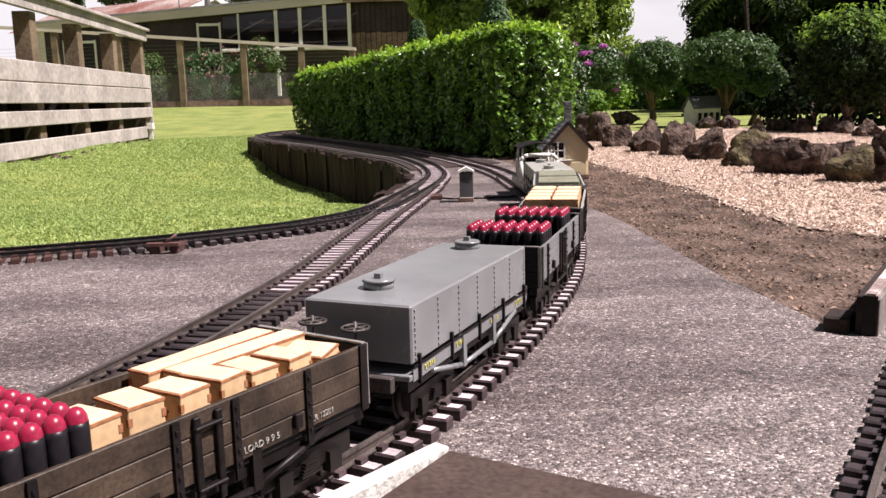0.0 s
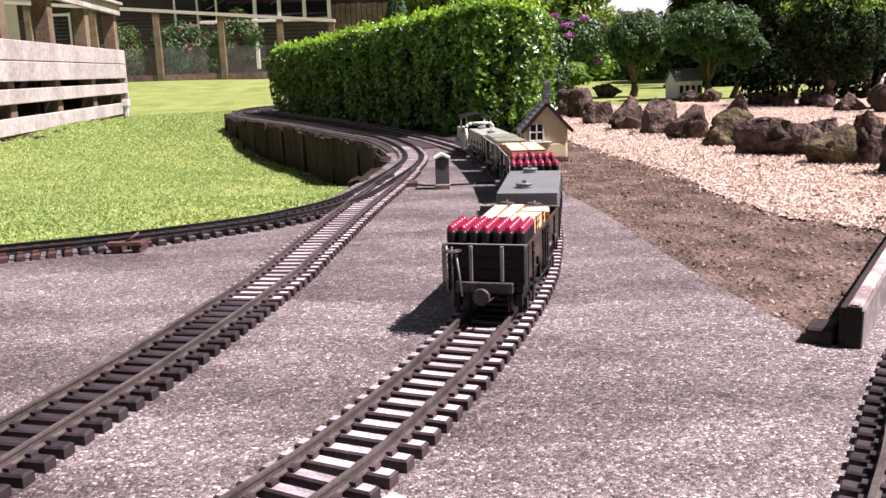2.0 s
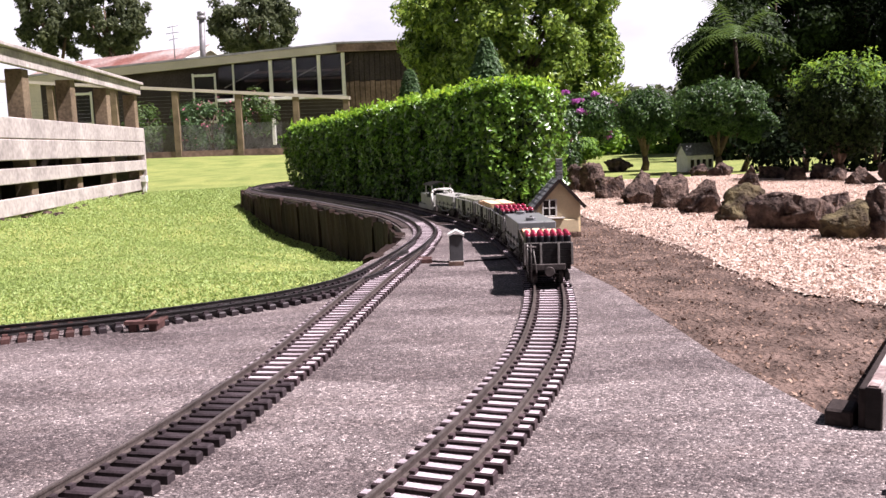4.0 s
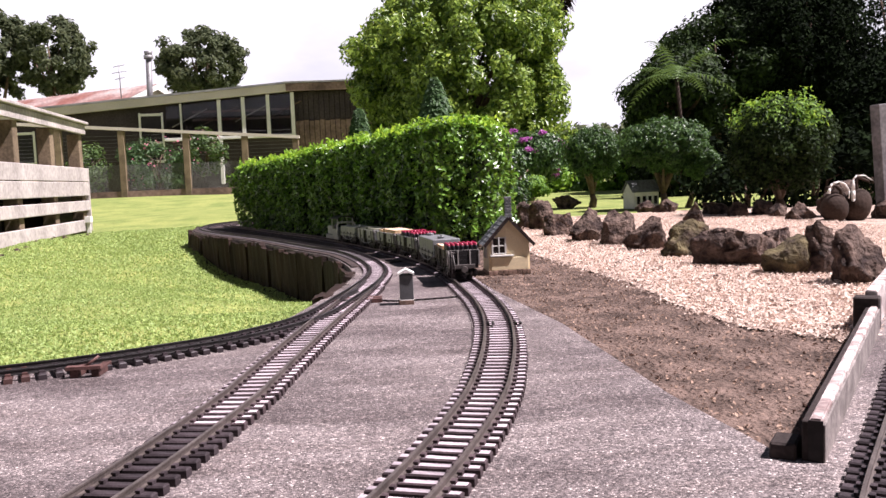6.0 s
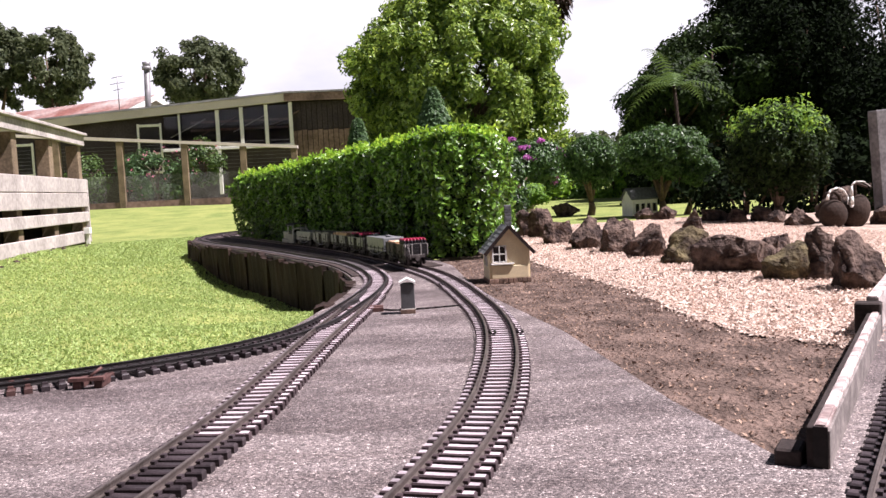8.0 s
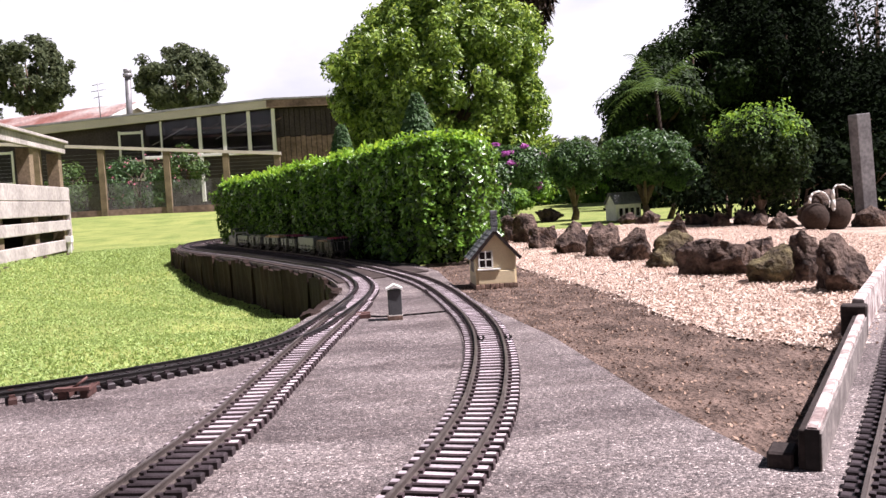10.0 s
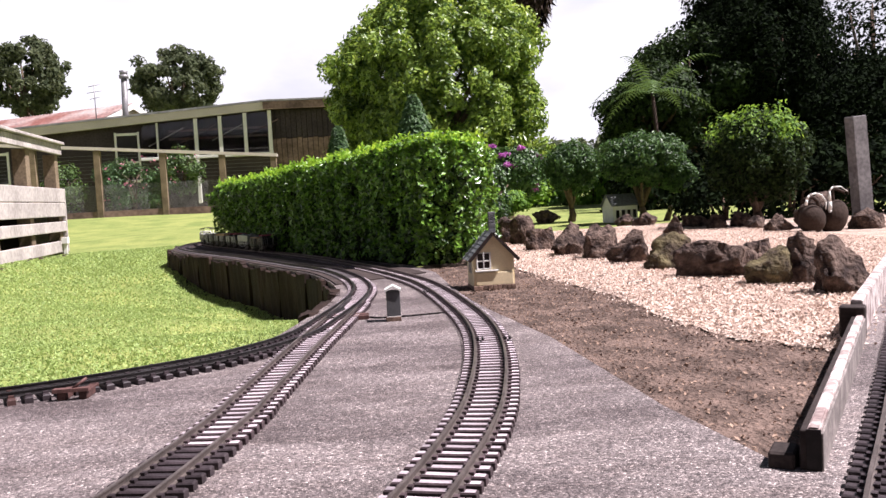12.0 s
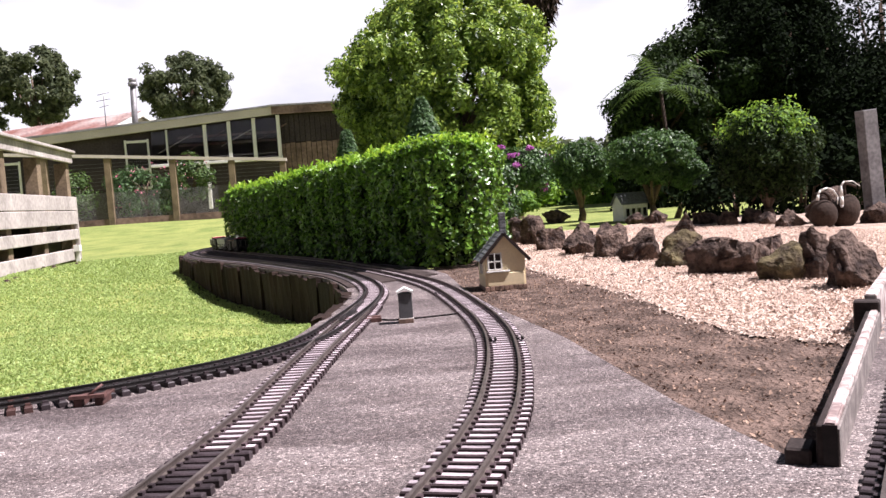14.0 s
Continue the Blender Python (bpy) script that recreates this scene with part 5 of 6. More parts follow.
def shrub(name, label, centre, radii, n, size, material, seed, flowers=None, clumps=30):
    rng = np.random.default_rng(seed)
    s = tagged(new(name), label, "shrub")
    bm = bmesh.new()
    c = Vector(centre)
    for k in range(5):
        e = c + Vector((rng.normal() * radii[0] * 0.5, rng.normal() * radii[1] * 0.5, radii[2] * 0.4))
        limb(bm, [(c.x + rng.normal() * 0.02, c.y, c.z - radii[2] * 1.15), c.lerp(e, 0.4), e], 0.012, 0.004, 6)
    part("stem", bm, M["bark_trunk"], s)
    p, d = shell_points(centre, radii, n, rng, clumps, 0.36, 0.4)
    ob = leaves("foliage", p, d, size, material, rng, 0.5, 1.7)
    ob.parent = s
    tagged(ob, kind="stuff")
    if flowers:
        fm, fn, fs = flowers
        fp, fd = shell_points(centre, radii, fn, rng, 34, 0.10, 0.97)
        ob = leaves("blossom", fp, fd, fs, fm, rng, 0.8, 1.1)
        ob.parent = s
        tagged(ob, "clusters of blossom", kind="stuff")
    return s


build_hedge()
tree("large broadleaf tree with a dense bright green crown behind the hedge", (1.0, 8.7, 0), 0.6, (1.10, 8.6, 1.36), (1.14, 0.9, 1.24), 115000, 0.030, M["leaf_tree"], 460, 0.125, 0.09, 21)
tree("clipped round topiary tree with bare forked trunk", (1.88, 6.2, -0.02), 0.1, (1.91, 6.2, 0.42), (0.215, 0.215, 0.185), 24000, 0.0115, M["leaf_topiary"], 150, 0.22, 0.028, 22, extra=(M["leaf_topiary"], 3000, 0.014, -0.1))
tree("clipped wide topiary tree with forked trunk beside a model cottage", (2.22, 5.4, -0.02), 0.1, (2.24, 5.4, 0.43), (0.285, 0.26, 0.175), 30000, 0.011, M["leaf_topiary"], 170, 0.2, 0.028, 23, extra=(M["leaf_topiary"], 3500, 0.014, -0.1))
tree("small topiary tree with grey-green leaves and thin trunk", (2.42, 5.45, -0.02), 0.1, (2.50, 5.35, 0.31), (0.135, 0.13, 0.115), 12000, 0.0105, M["leaf_topiary"], 80, 0.25, 0.02, 24, limbs=0)
# shaded leaf colour darkens this crown; new shoots on top stay lime
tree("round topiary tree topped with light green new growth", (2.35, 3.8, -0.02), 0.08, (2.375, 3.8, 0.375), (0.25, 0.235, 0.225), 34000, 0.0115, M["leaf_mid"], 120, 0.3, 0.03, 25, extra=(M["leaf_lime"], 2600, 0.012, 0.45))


def conifer(x, y, z0, z1, r, seed, label):
    rng = np.random.default_rng(seed)
    t = tagged(new("conifer"), label, "conifer")
    bm = bmesh.new()
    limb(bm, [(x, y, z0 - 0.3), (x, y, z0 + 0.2), (x, y, z1 - 0.1)], 0.03, 0.006)
    part("trunk", bm, M["bark_trunk"], t)
    n = 5000
    k = rng.uniform(0, 1, n) ** 0.7
    a = rng.uniform(0, 2 * math.pi, n)
    rr = r * (1 - k) ** 0.8 * (0.75 + 0.35 * rng.uniform(0, 1, n)) + 0.02
    p = np.stack([x + rr * np.cos(a), y + rr * np.sin(a), z0 + (z1 - z0) * k], 1)
    d = np.stack([np.cos(a), np.sin(a), np.full(n, 0.9)], 1)
    ob = leaves("foliage", p, d, 0.03, M["leaf_conifer"], rng, 0.4, 2.2)
    ob.parent = t
    tagged(ob, kind="stuff")


conifer(0.66, 6.8, 0.35, 1.13, 0.25, 31, "small dense conical conifer behind the hedge")
conifer(-0.02, 7.2, 0.3, 0.92, 0.16, 32, "slim young conifer behind the hedge")
shrub("rhododendron", "rhododendron bush with purple flower clusters", (1.55, 7.4, 0.44), (0.42, 0.3, 0.24), 12000, 0.022, M["leaf_topiary"], 33, (M["petal"], 2600, 0.02))
shrub("shrub", "low leafy green shrub in front of the rhododendron", (1.3, 6.6, 0.14), (0.30, 0.2, 0.13), 9000, 0.018, M["leaf_lime"], 34)
shrub("shrub", "narrow upright green shrub at the hedge end", (0.98, 4.6, 0.2), (0.1, 0.12, 0.24), 2600, 0.018, M["leaf_topiary"], 35)
shrub("rose_bush", "sprawling rose bush with pale green leaves behind the wire fence", (-3.75, 15.0, 0.75), (0.62, 0.3, 0.42), 4500, 0.034, M["leaf_conifer"], 36, (M["petal_pink"], 120, 0.035))
shrub("rose_bush", "yellow-green shrub with pink flowers behind the wire fence", (-2.95, 15.1, 0.95), (0.36, 0.3, 0.38), 2600, 0.036, M["leaf_fern"], 37, (M["petal_pink"], 80, 0.035))
shrub("rose_bush", "small leafy rose bush behind the fence", (-5.0, 15.0, 0.7), (0.35, 0.3, 0.45), 2000, 0.036, M["leaf_fern"], 38)
for i, (x, y, z, rx, rz) in enumerate(((4.25, 11.0, 1.2, 0.6, 0.6), (5.1, 11.5, 1.66, 0.86, 0.74), (6.1, 11.2, 1.9, 0.9, 1.05), (7.6, 11.0, 1.0, 1.2, 0.9), (6.4, 12.4, 2.6, 0.95, 0.8), (7.2, 10.0, 0.8, 1.2, 0.8), (8.0, 11.5, 2.2, 1.1, 0.9))):
    tree("tall dark evergreen tree in deep shade", (x, y + 0.2, -0.1), 0.7, (x, y, z), (rx, 1.0, rz), 4500 if i == 6 else 26000, 0.036, M["leaf_mid"] if i < 2 else M["leaf_shade"], 90, 0.3, 0.10, 60 + i, limbs=9)
# near-black shrubs fill the dark shade below the trees and behind the boulders
for i in range(6):
    shrub("dark_shrub", "dark evergreen shrub in deep shade under the trees", (3.3 + i * 0.85, 8.3 + 0.1 * (i % 3), 0.28), (0.62, 0.4, 0.38 + 0.05 * (i % 2)), 2600, 0.05, M["leaf_shade"], 80 + i)
for i in range(7):
    shrub("dark_shrub", "dark evergreen shrub in deep shade behind the boulders", (2.55 + i * 0.42, 4.7 - 0.12 * i, 0.10), (0.33, 0.25, 0.22 + 0.05 * (i % 3)), 1500, 0.03, M["leaf_shade"], 195 + i)
for i, (x, y, z, rx, rz) in enumerate(((-5.7, 30, 4.5, 1.5, 1.15), (-10.6, 30, 4.95, 1.2, 1.35), (-12.6, 30, 5.2, 1.1, 1.5))):
    tree("distant rounded tree beyond the roofs", (x, y, 0), 2.5, (x, y, z), (rx, 1.2, rz), 11000, 0.085, M["leaf_far"], 130, 0.17, 0.15, 110 + i)
for i in range(26):
    x = -16 + 1.7 * i
    tree("hazy distant tree on the far boundary", (x, 46 + (i % 3) * 2, 0), 0.8, (x, 46 + (i % 3) * 2, 1.4 + 0.5 * (i % 4) / 3), (1.5, 1.2, 1.3 + 0.3 * (i % 2)), 900, 0.3, M["leaf_far"], 24, 0.36, 0.12, 140 + i, limbs=3)


def build_palm():
    """A palm's trunk under a hanging skirt of dry fronds."""
    rng = np.random.default_rng(70)
    t = tagged(new("palm_tree"), "palm trunk clothed in dark hanging dead fronds", "palm")
    bm = bmesh.new()
    limb(bm, [(2.0, 9.8, 0), (2.12, 9.8, 1.2), (2.2, 9.8, 2.4), (2.25, 9.8, 3.6)], 0.13, 0.16, 10)
    part("trunk", bm, M["bark_trunk"], t)
    n = 2600
    k = rng.uniform(0, 1, n)
    a = rng.uniform(0, 2 * math.pi, n)
    rr = 0.10 + 0.66 * k ** 0.9 * rng.uniform(0.6, 1.1, n)
    p = np.stack([2.17 + 0.1 * k + rr * np.cos(a), 9.8 + rr * np.sin(a), 1.75 + 1.7 * k], 1)
    d = np.stack([np.cos(a), np.sin(a), np.full(n, 0.1)], 1)
    v = leaves("dead_fronds", p, d, 0.045, M["frond_dead"], rng, 0.25, 6.0)
    v.parent = t
    tagged(v, kind="stuff")


def build_fern():
    """A tree fern with arching feathered fronds."""
    t = tagged(new("tree_fern"), "tree fern with arching light green fronds", "tree fern")
    c = Vector((3.72, 9.3, 1.34))
    bm = bmesh.new()
    limb(bm, [(3.80, 9.3, -0.05), (3.77, 9.3, 0.7), c], 0.026, 0.022)
    part("trunk", bm, M["frond_dead"], t)
    r = random.Random(8)
    for k in range(11):
        a = 2 * math.pi * k / 11 + r.uniform(-0.2, 0.2)
        l = r.uniform(0.6, 0.88)
        rise = r.uniform(0.3, 1.5)
        verts, faces = [], []
        rib = []
        for i in range(41):
            u = i / 39
            p = c + Vector((math.cos(a) * l * u, math.sin(a) * l * u, l * (rise * u - 0.95 * u * u)))
            rib.append(len(verts))
            verts.append(p)
            verts.append(p - Vector((0, 0, 0.006)))
            if i:
                faces.append((rib[-2], rib[-1], rib[-1] + 1, rib[-2] + 1))
            w = 0.15 * math.sin(math.pi * min(1, u * 0.9 + 0.12)) * 1.0
            sd = Vector((-math.sin(a), math.cos(a), 0))
            fw = Vector((math.cos(a), math.sin(a), 0)) * 0.014
            for s in (-1, 1):
                if i % 2:
                    verts.append(p + s * sd * w + fw * 2 - Vector((0, 0, w * 0.35)))
                    faces.append((rib[-2], rib[-1], len(verts) - 1))
        ob = from_arrays("frond", [tuple(v) for v in verts], faces, M["leaf_fern"])
        ob.parent = t


for i in range(7):
    shrub("boundary_shrub", "light green shrub on the far lawn boundary", (1.5 + i * 0.62, 13.0 + 0.3 * (i % 2), 0.28), (0.5, 0.35, 0.34 + 0.08 * (i % 3)), 2600, 0.05, M["leaf_conifer"] if i % 2 else M["leaf_lime"], 400 + i)
block("garden_edging", M["post"], None, (0.9, 1.72, 7.9, 7.95, -0.05, 0.05), bevel=0.004)
tagged(bpy.data.objects["garden_edging"], "low timber edging board along the far flower bed", "edging")
build_palm()
build_fern()


# ---- garden things ----
def build_cottage():
    h = tagged(new("model_cottage"), "small grey model cottage with pale gable under a topiary tree", "model house")
    h.matrix_world = pose(2.075, 5.45, -0.02, 0, 0, 18)
    block("wall", M["white_trim"], h, (-0.11, 0.11, -0.07, 0.07, 0, 0.12), bevel=0.002)
    bm = bmesh.new()
    prof = [(-0.07, 0.12), (0.07, 0.12), (0, 0.2)]
    a = [bm.verts.new((-0.11, y, z)) for y, z in prof]
    b = [bm.verts.new((0.11, y, z)) for y, z in prof]
    for i in range(3):
        bm.faces.new((a[i], a[(i + 1) % 3], b[(i + 1) % 3], b[i]))
    bm.faces.new(a)
    bm.faces.new(b[::-1])
    part("gable", bm, M["white_trim"], h)
    for s in (-1, 1):
        bm = bmesh.new()
        box(bm, -0.125, 0.125, 0, 0.115, -0.003, 0.003)
        ob = part("roof", bm, M["slate"], h, "grey slate roof slope")
        ob.matrix_basis = Matrix.Translation((0, 0, 0.208)) @ Matrix.Rotation(0 if s > 0 else math.pi, 4, "Z") @ Matrix.Rotation(-0.85, 4, "X")
    for x in (-0.07, -0.02, 0.03, 0.08):
        block("window", M["pane"], h, (x - 0.014, x + 0.014, -0.072, -0.069, 0.03, 0.09))
    for x in (-0.045, 0.005, 0.055):
        block("post", M["white_trim"], h, (x - 0.004, x + 0.004, -0.075, -0.069, 0, 0.12))


def build_bird(x, y, z, label, upright):
    """A dark goose ornament with a white neck stripe, one mesh."""
    bm = bmesh.new()
    bmesh.ops.create_icosphere(bm, subdivisions=3, radius=1.0, matrix=Matrix.Translation((x, y, z)) @ Matrix.Rotation(0.35 if upright else 0.0, 4, "Y") @ Matrix.Diagonal((0.064, 0.055, 0.085 if upright else 0.070, 1)))
    if upright:
        dark = [(0.0, 0.05), (-0.005, 0.10), (0.0, 0.135), (0.03, 0.125), (0.055, 0.115)]
        pale = [((0.055, 0.118), 0.003), ((0.02, 0.142), 0.005), ((-0.02, 0.143), 0.006), ((-0.036, 0.125), 0.007), ((-0.036, 0.075), 0.014), ((-0.036, 0.035), 0.017), ((-0.034, 0.015), 0.010)]
    else:
        dark = [(0.035, 0.04), (0.03, 0.085), (0.005, 0.105), (-0.03, 0.10), (-0.045, 0.085)]
        pale = [((0.052, 0.045), 0.004), ((0.054, 0.080), 0.006), ((0.034, 0.112), 0.007), ((0.005, 0.124), 0.007), ((-0.028, 0.115), 0.008), ((-0.040, 0.095), 0.009), ((-0.044, 0.070), 0.013)]
    limb(bm, [Vector((x + a, y, z + b)) for a, b in dark], 0.010, 0.006, 10)
    before = set(bm.faces)
    for (p, r0), (q, r1) in zip(pale, pale[1:]):
        tube(bm, (x + p[0], y - 0.032, z + p[1]), (x + q[0], y - 0.032, z + q[1]), r0 * 0.6, r1 * 0.6, 8)
    for f in set(bm.faces) - before:
        f.material_index = 1
    ob = part("bird_ornament", bm, M["frond_dead"])
    ob.data.materials.append(M["white_trim"])
    tagged(ob, label, "ornament", "bird ornaments on the rocks")


build_cottage()
build_bird(2.225, 2.95, 0.045, "dark goose ornament with white curved neck stripe on rocks", False)
build_bird(2.345, 2.97, 0.050, "dark upright goose ornament with white neck patch", True)
bm = bmesh.new()
box(bm, -0.040, 0.040, -0.03, 0.03, 0, 0.555)
p = part("timber_post", bm, M["grey_timber"], None, "", 0.003)
p.matrix_world = pose(2.545, 3.05, -0.03, 0, -4, 10)
tagged(p, "weathered grey upright timber post beside the garden bed", "post")


# ---- fences and shed ----
def build_deck_fence():
    f = tagged(new("board_fence"), "faded cream board fence with square posts and a heavy top rail", "fence")
    a, b = Vector((-2.05, 2.6)), Vector((-2.389, 6.8))
    d = b - a
    m = Matrix.Translation((a.x, a.y, 0)) @ Matrix.Rotation(math.atan2(d.y, d.x), 4, "Z")
    L = d.length
    def rail(name, z0, z1, y0, y1, mat_, label="", tilt=0.0):
        return block(name, mat_, f, (0, L, y0, y1, z0, z1), label, 0.004, m)
    rail("board", 0.365, 0.48, -0.025, 0.0, M["deck"])
    rail("board", 0.245, 0.36, -0.025, 0.0, M["deck"])
    rail("board", 0.118, 0.203, -0.025, 0.0, M["deck"])
    rail("board", -0.052, 0.042, -0.025, 0.0, M["deck"])
    rail("top_rail", 0.765, 0.845, -0.03, 0.0, M["deck"], "weathered fascia rail")
    rail("cap_rail", 0.848, 0.872, -0.06, 0.13, M["deck"], "thin weathered cap board")
    for k in range(9):
        x = L - 0.06 - k * 0.85
        if x > 0:
            block("post", M["post"], f, (x - 0.05, x + 0.05, 0.003, 0.10, -0.15, 0.765), "square pine post", 0.004, m)
    block("end_board", M["deck"], f, (L, L + 0.02, -0.030, 1.6, -0.06, 0.478), "", 0.004, m)
    dk = tagged(new("deck"), "raised timber deck behind the board fence", "deck")
    for k in range(14):
        block("deck_board", M["post"], dk, (0, L, 0.11 + k * 0.145, 0.245 + k * 0.145, 0.36, 0.39), "", 0.003, m)
    for k in range(5):
        block("bearer", M["timber_dark"], dk, (0.3 + k, 0.38 + k, 0.11, 2.1, -0.2, 0.36), "dark bearer", 0.0, m)
    sc = tagged(new("deck_screen"), "dark boarded screen with pale rail at the back of the deck", "screen")
    block("panel", M["shed_dark"], sc, (0.0, L, 2.15, 2.2, -0.2, 1.12), "", 0.004, m)
    block("pale_rail", M["deck"], sc, (0.0, L, 2.11, 2.149, 0.70, 0.80), "pale timber rail", 0.004, m)
    for k in range(5):
        block("pale_stud", M["deck"], sc, (0.4 + 0.9 * k, 0.5 + 0.9 * k, 2.10, 2.148, 0.39, 0.70), "pale timber stud", 0.004, m)
    s = tagged(new("garden_tap"), "small white fitting on the lower fence boards", "fitting")
    bm = bmesh.new()
    box(bm, L - 0.22, L - 0.14, -0.07, -0.025, 0.02, 0.07, m)
    box(bm, L - 0.19, L - 0.17, -0.06, -0.03, -0.09, 0.02, m)
    part("socket", bm, M["white_trim"], s)
    rng = random.Random(5)
    for k in range(26):
        t = rng.uniform(0.2, 1.0)
        q = a + d * t
        x, w = q.x + rng.uniform(0.05, 0.16), rng.uniform(0.03, 0.07)
        rock(x, q.y, w, rng.uniform(0.015, 0.03), 300 + k, False, float(lawn_z(np.array([x]), np.array([q.y]))[0]) - 0.004)


def build_wire_fence():
    f = tagged(new("wire_fence"), "pine post and wire mesh fence with pale top rail", "fence")
    y = 14.0
    top = lambda x: 1.05 - 0.083 * (x + 1.22)
    for x in (-7.2, -6.15, -5.1, -4.08, -3.03, -2.065, -1.22):
        block("post", M["post"], f, (x - 0.052, x + 0.052, y - 0.05, y + 0.05, 0.0, top(x)), "", 0.006)
    bm = bmesh.new()
    vs = box(bm, -7.3, -1.15, y - 0.06, y + 0.05, 0, 0.05)
    for v in vs:
        v.co.z += top(v.co.x)
    part("top_rail", bm, M["fascia"], f, "pale top rail")
    block("base_board", M["shed_rust"], f, (-7.3, -1.2, y - 0.03, y + 0.0, 0.10, 0.28), "grey base board")
    bm = bmesh.new()
    for k in range(34):
        z = 0.28 + 0.017 * k if k < 26 else 0.722 + 0.06 * (k - 25)
        tube(bm, (-7.3, y, z), (-1.2, y, z), 0.0018, n=4, cap=False)
    for k in range(300):
        x = -7.3 + 0.0203 * k
        tube(bm, (x, y, 0.28), (x, y, 0.72), 0.0015, n=4, cap=False)
    ob = part("wire_mesh", bm, M["galv"], f, "fine wire mesh")
    tagged(ob, kind="stuff")


def build_shed():
    h = tagged(new("shed"), "long dark shed with pale fascia and white-framed windows", "shed")
    y = 17.0
    roof = lambda x: 1.818 + 0.070 * (x + 6.33)
    bm = bmesh.new()
    prof = [(-7.6, 0.0), (-1.52, 0.0), (-1.52, roof(-1.52)), (-7.6, roof(-7.6))]
    fr = [bm.verts.new((x, y, z)) for x, z in prof]
    bk = [bm.verts.new((x, y + 4, z + 0.25)) for x, z in prof]
    for i in range(4):
        bm.faces.new((fr[i], fr[(i + 1) % 4], bk[(i + 1) % 4], bk[i]))
    bm.faces.new(fr)
    bm.faces.new(bk[::-1])
    part("wall", bm, M["shed_dark"], h, "dark stained wall")
    bm = bmesh.new()
    vs = box(bm, -7.8, -1.45, y - 0.25, y - 0.17, -0.02, 0.13)
    for v in vs:
        v.co.z += roof(v.co.x)
    part("fascia", bm, M["fascia"], h, "pale sloping fascia board")
    bm = bmesh.new()
    vs = box(bm, -7.8, -1.45, y - 0.28, y + 4.2, 0.13, 0.17)
    for v in vs:
        v.co.z += roof(v.co.x)
    part("roof", bm, M["galv"], h, "metal roof")
    def window(x0, x1, z0, z1, mid_z=None):
        w = block("window", M["glass"], h, (x0, x1, y - 0.03, y - 0.015, z0, z1), "dim glass pane in white frame")
        for a, b in ((x0 - 0.03, x0 + 0.01), (x1 - 0.01, x1 + 0.03)):
            block("frame", M["white_trim"], w, (a, b, y - 0.06, y - 0.031, z0 - 0.04, z1 + 0.04), bevel=0.004)
        for z in (z0, z1) + ((mid_z,) if mid_z else ()):
            block("frame", M["white_trim"], w, (x0, x1, y - 0.058, y - 0.031, z - 0.025, z + 0.025), bevel=0.004)
    window(-4.52, -4.10, 0.85, 1.78, 1.22)
    window(-7.2, -6.6, 0.9, 1.5)
    # glazed run under the roof slope, with the rafters showing behind the glass
    edges = (-4.02, -3.70, -2.95, -2.475, -1.985, -1.50)
    for a, b in zip(edges, edges[1:]):
        bm = bmesh.new()
        for v in box(bm, a + 0.03, b - 0.03, y - 0.150, y - 0.142, 1.30, 0.0):
            if v.co.z < 1:
                v.co.z = roof(v.co.x) - 0.06
        pane = part("pane", bm, M["clear_pane"], h, "clear window glass")
        pane.visible_shadow = False
    for k, x in enumerate(edges[1:]):
        block("mullion", M["white_trim"], h, (x - (0.016 if k == 0 else 0.035), x + (0.016 if k == 0 else 0.035), y - 0.165, y - 0.09, 0.35 if k == 1 else 1.26, roof(x) - 0.03), "white painted mullion", 0.004)
    block("window_sill", M["white_trim"], h, (-4.04, -1.46, y - 0.17, y - 0.002, 1.24, 1.295), bevel=0.004)
    for k in range(4):
        bm = bmesh.new()
        tube(bm, (-3.9 + 0.62 * k, y - 0.05, 1.52 + 0.03 * k), (-3.2 + 0.62 * k, y - 0.05, 1.86 + 0.03 * k), 0.012, n=6)
        part("rafter", bm, M["shed_rust"] if k % 2 else M["fascia"], h, "pale rafter seen through the glass")
    for z in (1.62, 1.78):
        block("purlin", M["rust_roof"], h, (-3.5, -1.55, y - 0.045, y - 0.025, z, z + 0.045), "reddish purlin seen through the glass")
    # bay of vertical cladding
    c = tagged(new("shed"), "lean-to bay of rusty vertical cladding joined to the shed", "shed")
    block("core", M["shed_dark"], c, (-1.50, 1.2, y + 0.02, y + 3, 0.0, 2.24))
    for k in range(26):
        x = -1.50 + k * 0.105
        block("plank", M["shed_rust"], c, (x, x + 0.095, y - 0.02, y + 0.015, 0.6, 1.55 + 0.01 * (k % 3)), bevel=0.004)
    for k in range(26):
        x = -1.50 + k * 0.105
        block("upper_plank", M["shed_dark"], c, (x, x + 0.095, y - 0.01, y + 0.015, 1.58, 2.13), bevel=0.004)
    block("fascia", M["shed_rust"], c, (-1.6, 1.3, y - 0.3, y - 0.22, 2.13, 2.28), "", 0.004)
    block("roof", M["galv"], c, (-1.65, 1.35, y - 0.32, y + 3.1, 2.283, 2.32), "", 0.004)
    # rusty roofed house behind
    r = tagged(new("house"), "house with a rust-red corrugated iron gable roof", "house")
    peak, far = Vector((-5.45, 22.0, 2.94)), Vector((-10.6, 25.3, 2.94))
    u = (far - peak).normalized()
    v = Vector((u.y, -u.x, 0)) * -1.45
    if v.y > 0:
        v = -v
    drop = Vector((0, 0, -0.62))
    bm = bmesh.new()
    ends = []
    for p in (peak, far):
        ends.append([bm.verts.new(q) for q in (p + Vector((0, 0, -0.03)), p + v + drop, Vector(((p + v).x, (p + v).y, 0)), Vector(((p - v).x, (p - v).y, 0)), p - v + drop)])
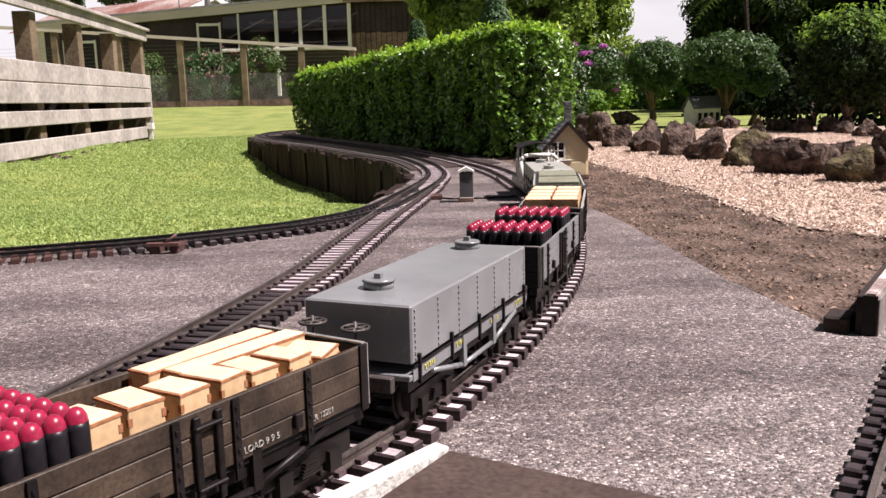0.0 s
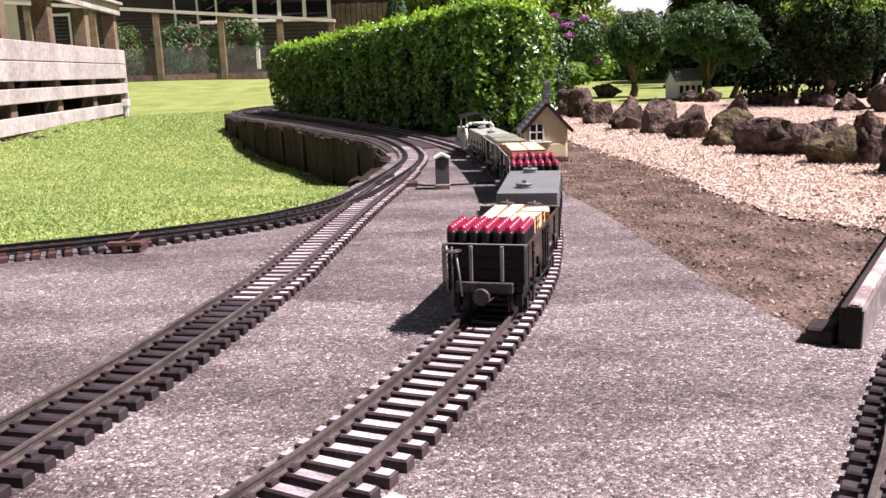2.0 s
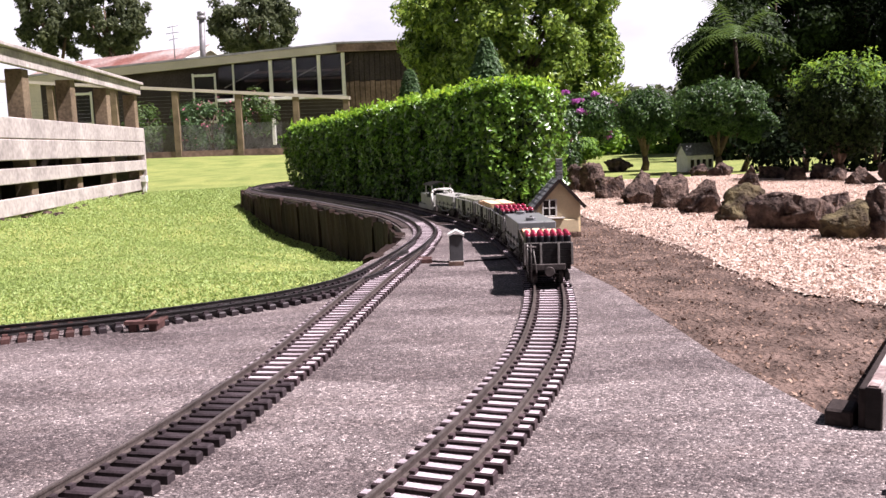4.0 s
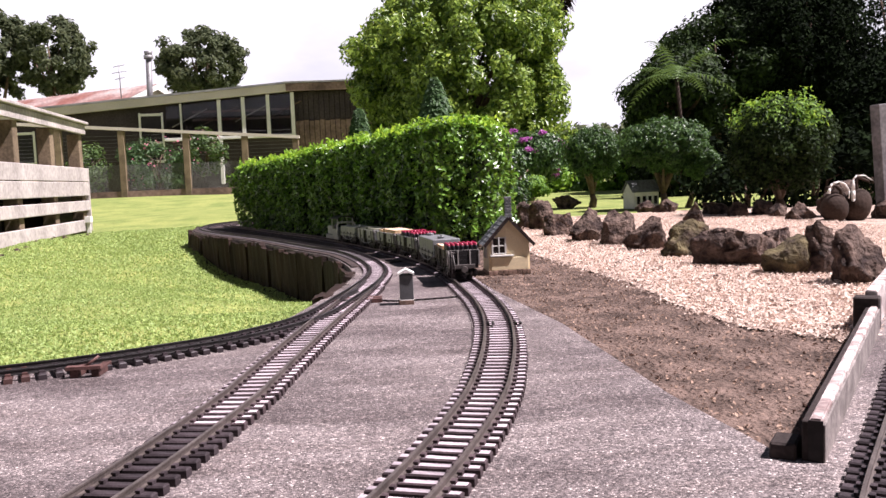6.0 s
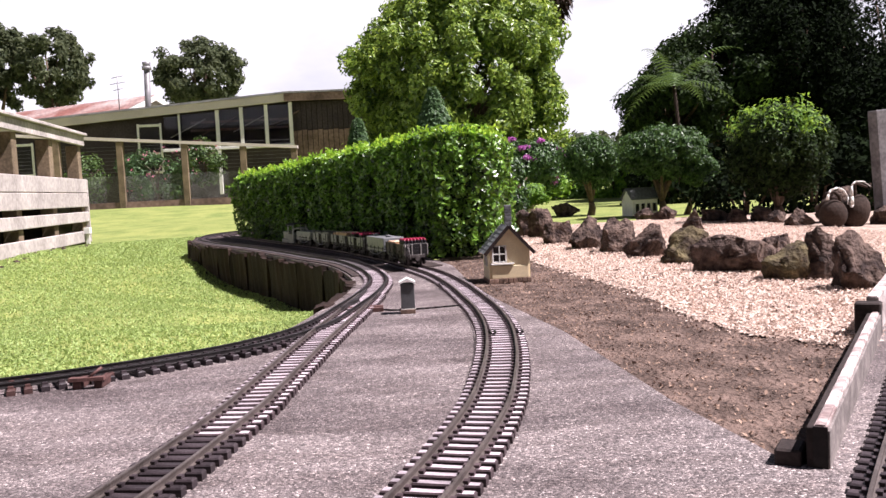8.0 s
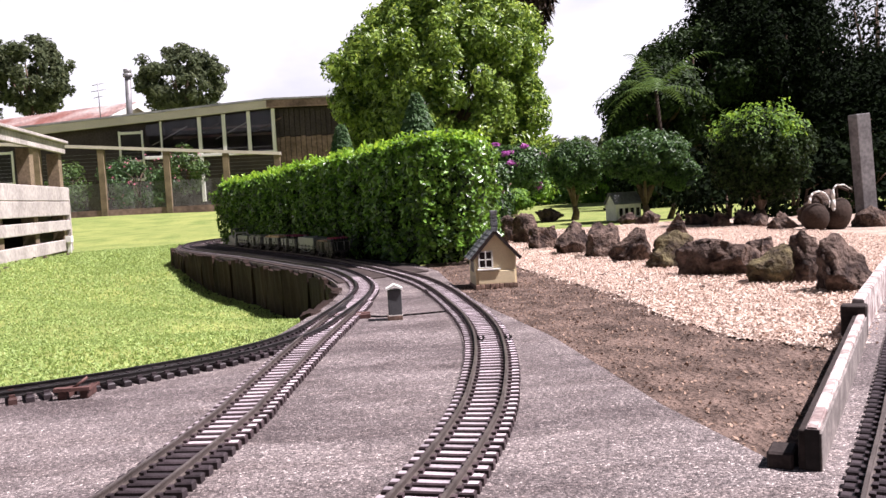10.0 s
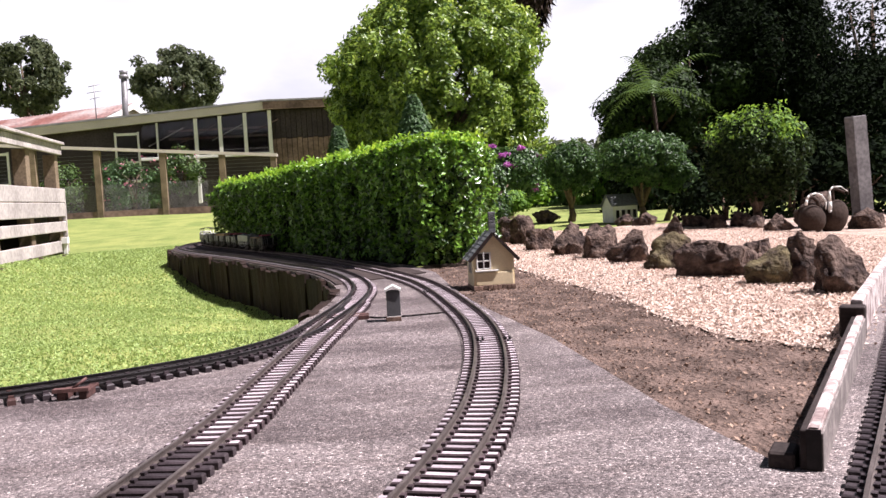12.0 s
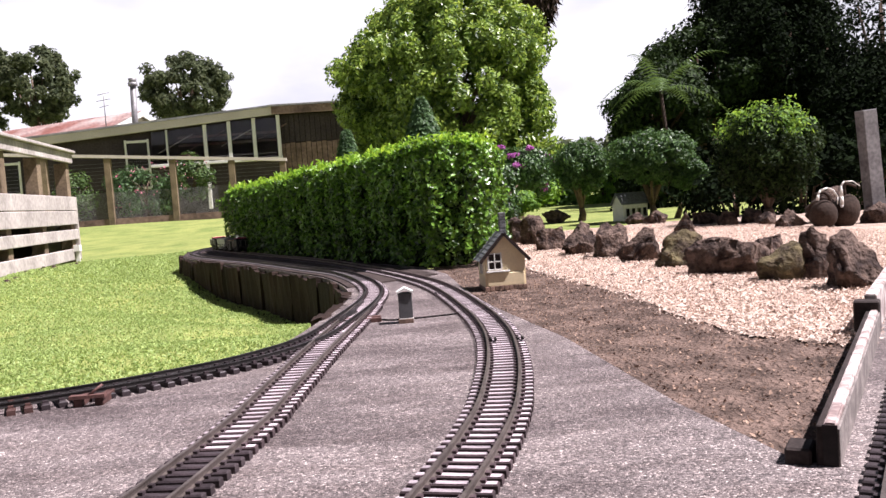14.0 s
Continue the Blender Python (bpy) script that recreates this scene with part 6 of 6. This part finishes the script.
    for e in ends:
        bm.faces.new(e)
    for k in range(5):
        bm.faces.new((ends[0][k], ends[0][(k + 1) % 5], ends[1][(k + 1) % 5], ends[1][k]))
    part("wall", bm, M["fascia"], r, "pale boarded gable wall")
    n = 110
    for side in (v, -v):
        bm = bmesh.new()
        rows = []
        for i in range(n + 1):
            c = peak - u * 0.15 + (far - peak + u * 0.3) * i / n + Vector((0, 0, 0.03 + 0.022 * (i % 2)))
            rows.append((bm.verts.new(c), bm.verts.new(c + side * 1.12 + drop * 1.12)))
        for a, b in zip(rows, rows[1:]):
            bm.faces.new((a[0], b[0], b[1], a[1]))
        part("roof", bm, M["rust_roof"], r, "rust-red corrugated iron roof slope")
        bm = bmesh.new()
        p, q = peak - u * 0.17 + Vector((0, 0, 0.02)), peak - u * 0.17 + side * 1.12 + drop * 1.12
        vs = [bm.verts.new(t) for t in (p, q, q - Vector((0, 0, 0.13)), p - Vector((0, 0, 0.13)))]
        vs += [bm.verts.new(t.co + u * 0.04) for t in vs]
        for f in ((0, 1, 2, 3), (7, 6, 5, 4), (0, 4, 5, 1), (1, 5, 6, 2), (2, 6, 7, 3), (3, 7, 4, 0)):
            bm.faces.new([vs[i] for i in f])
        part("barge", bm, M["white_trim"], r, "white bargeboard")
    bm = bmesh.new()
    tube(bm, (-5.16, 20.4, 2.0), (-5.12, 20.4, 3.38), 0.07, n=14)
    tube(bm, (-5.12, 20.4, 3.38), (-5.12, 20.4, 3.46), 0.11, n=14)
    tube(bm, (-5.12, 20.4, 3.46), (-5.12, 20.4, 3.56), 0.085, 0.10, n=14)
    part("flue", bm, M["galv"], r, "galvanised flue pipe with cowl")
    bm = bmesh.new()
    tube(bm, (-5.98, 21, 2.4), (-5.98, 21, 3.35), 0.014, n=6)
    for z, l in ((3.3, 0.14), (3.15, 0.18), (3.0, 0.12)):
        tube(bm, (-5.98 - l, 21, z), (-5.98 + l, 21, z + 0.05), 0.009, n=6)
    part("aerial", bm, M["galv"], r, "thin television aerial")


# unseen wall added behind the camera to block sky fill on near faces
wall = block("fill_block_wall", M["plain_wall"], None, (-9.0, 7.0, -4.6, -4.4, -0.4, 3.4), bevel=0.01)
tagged(wall, "plain dark wall added out of view behind the camera to block fill light", "wall", kind="structure")
build_deck_fence()
build_wire_fence()
build_shed()
scatter_chips()
scatter_grass()


motions()
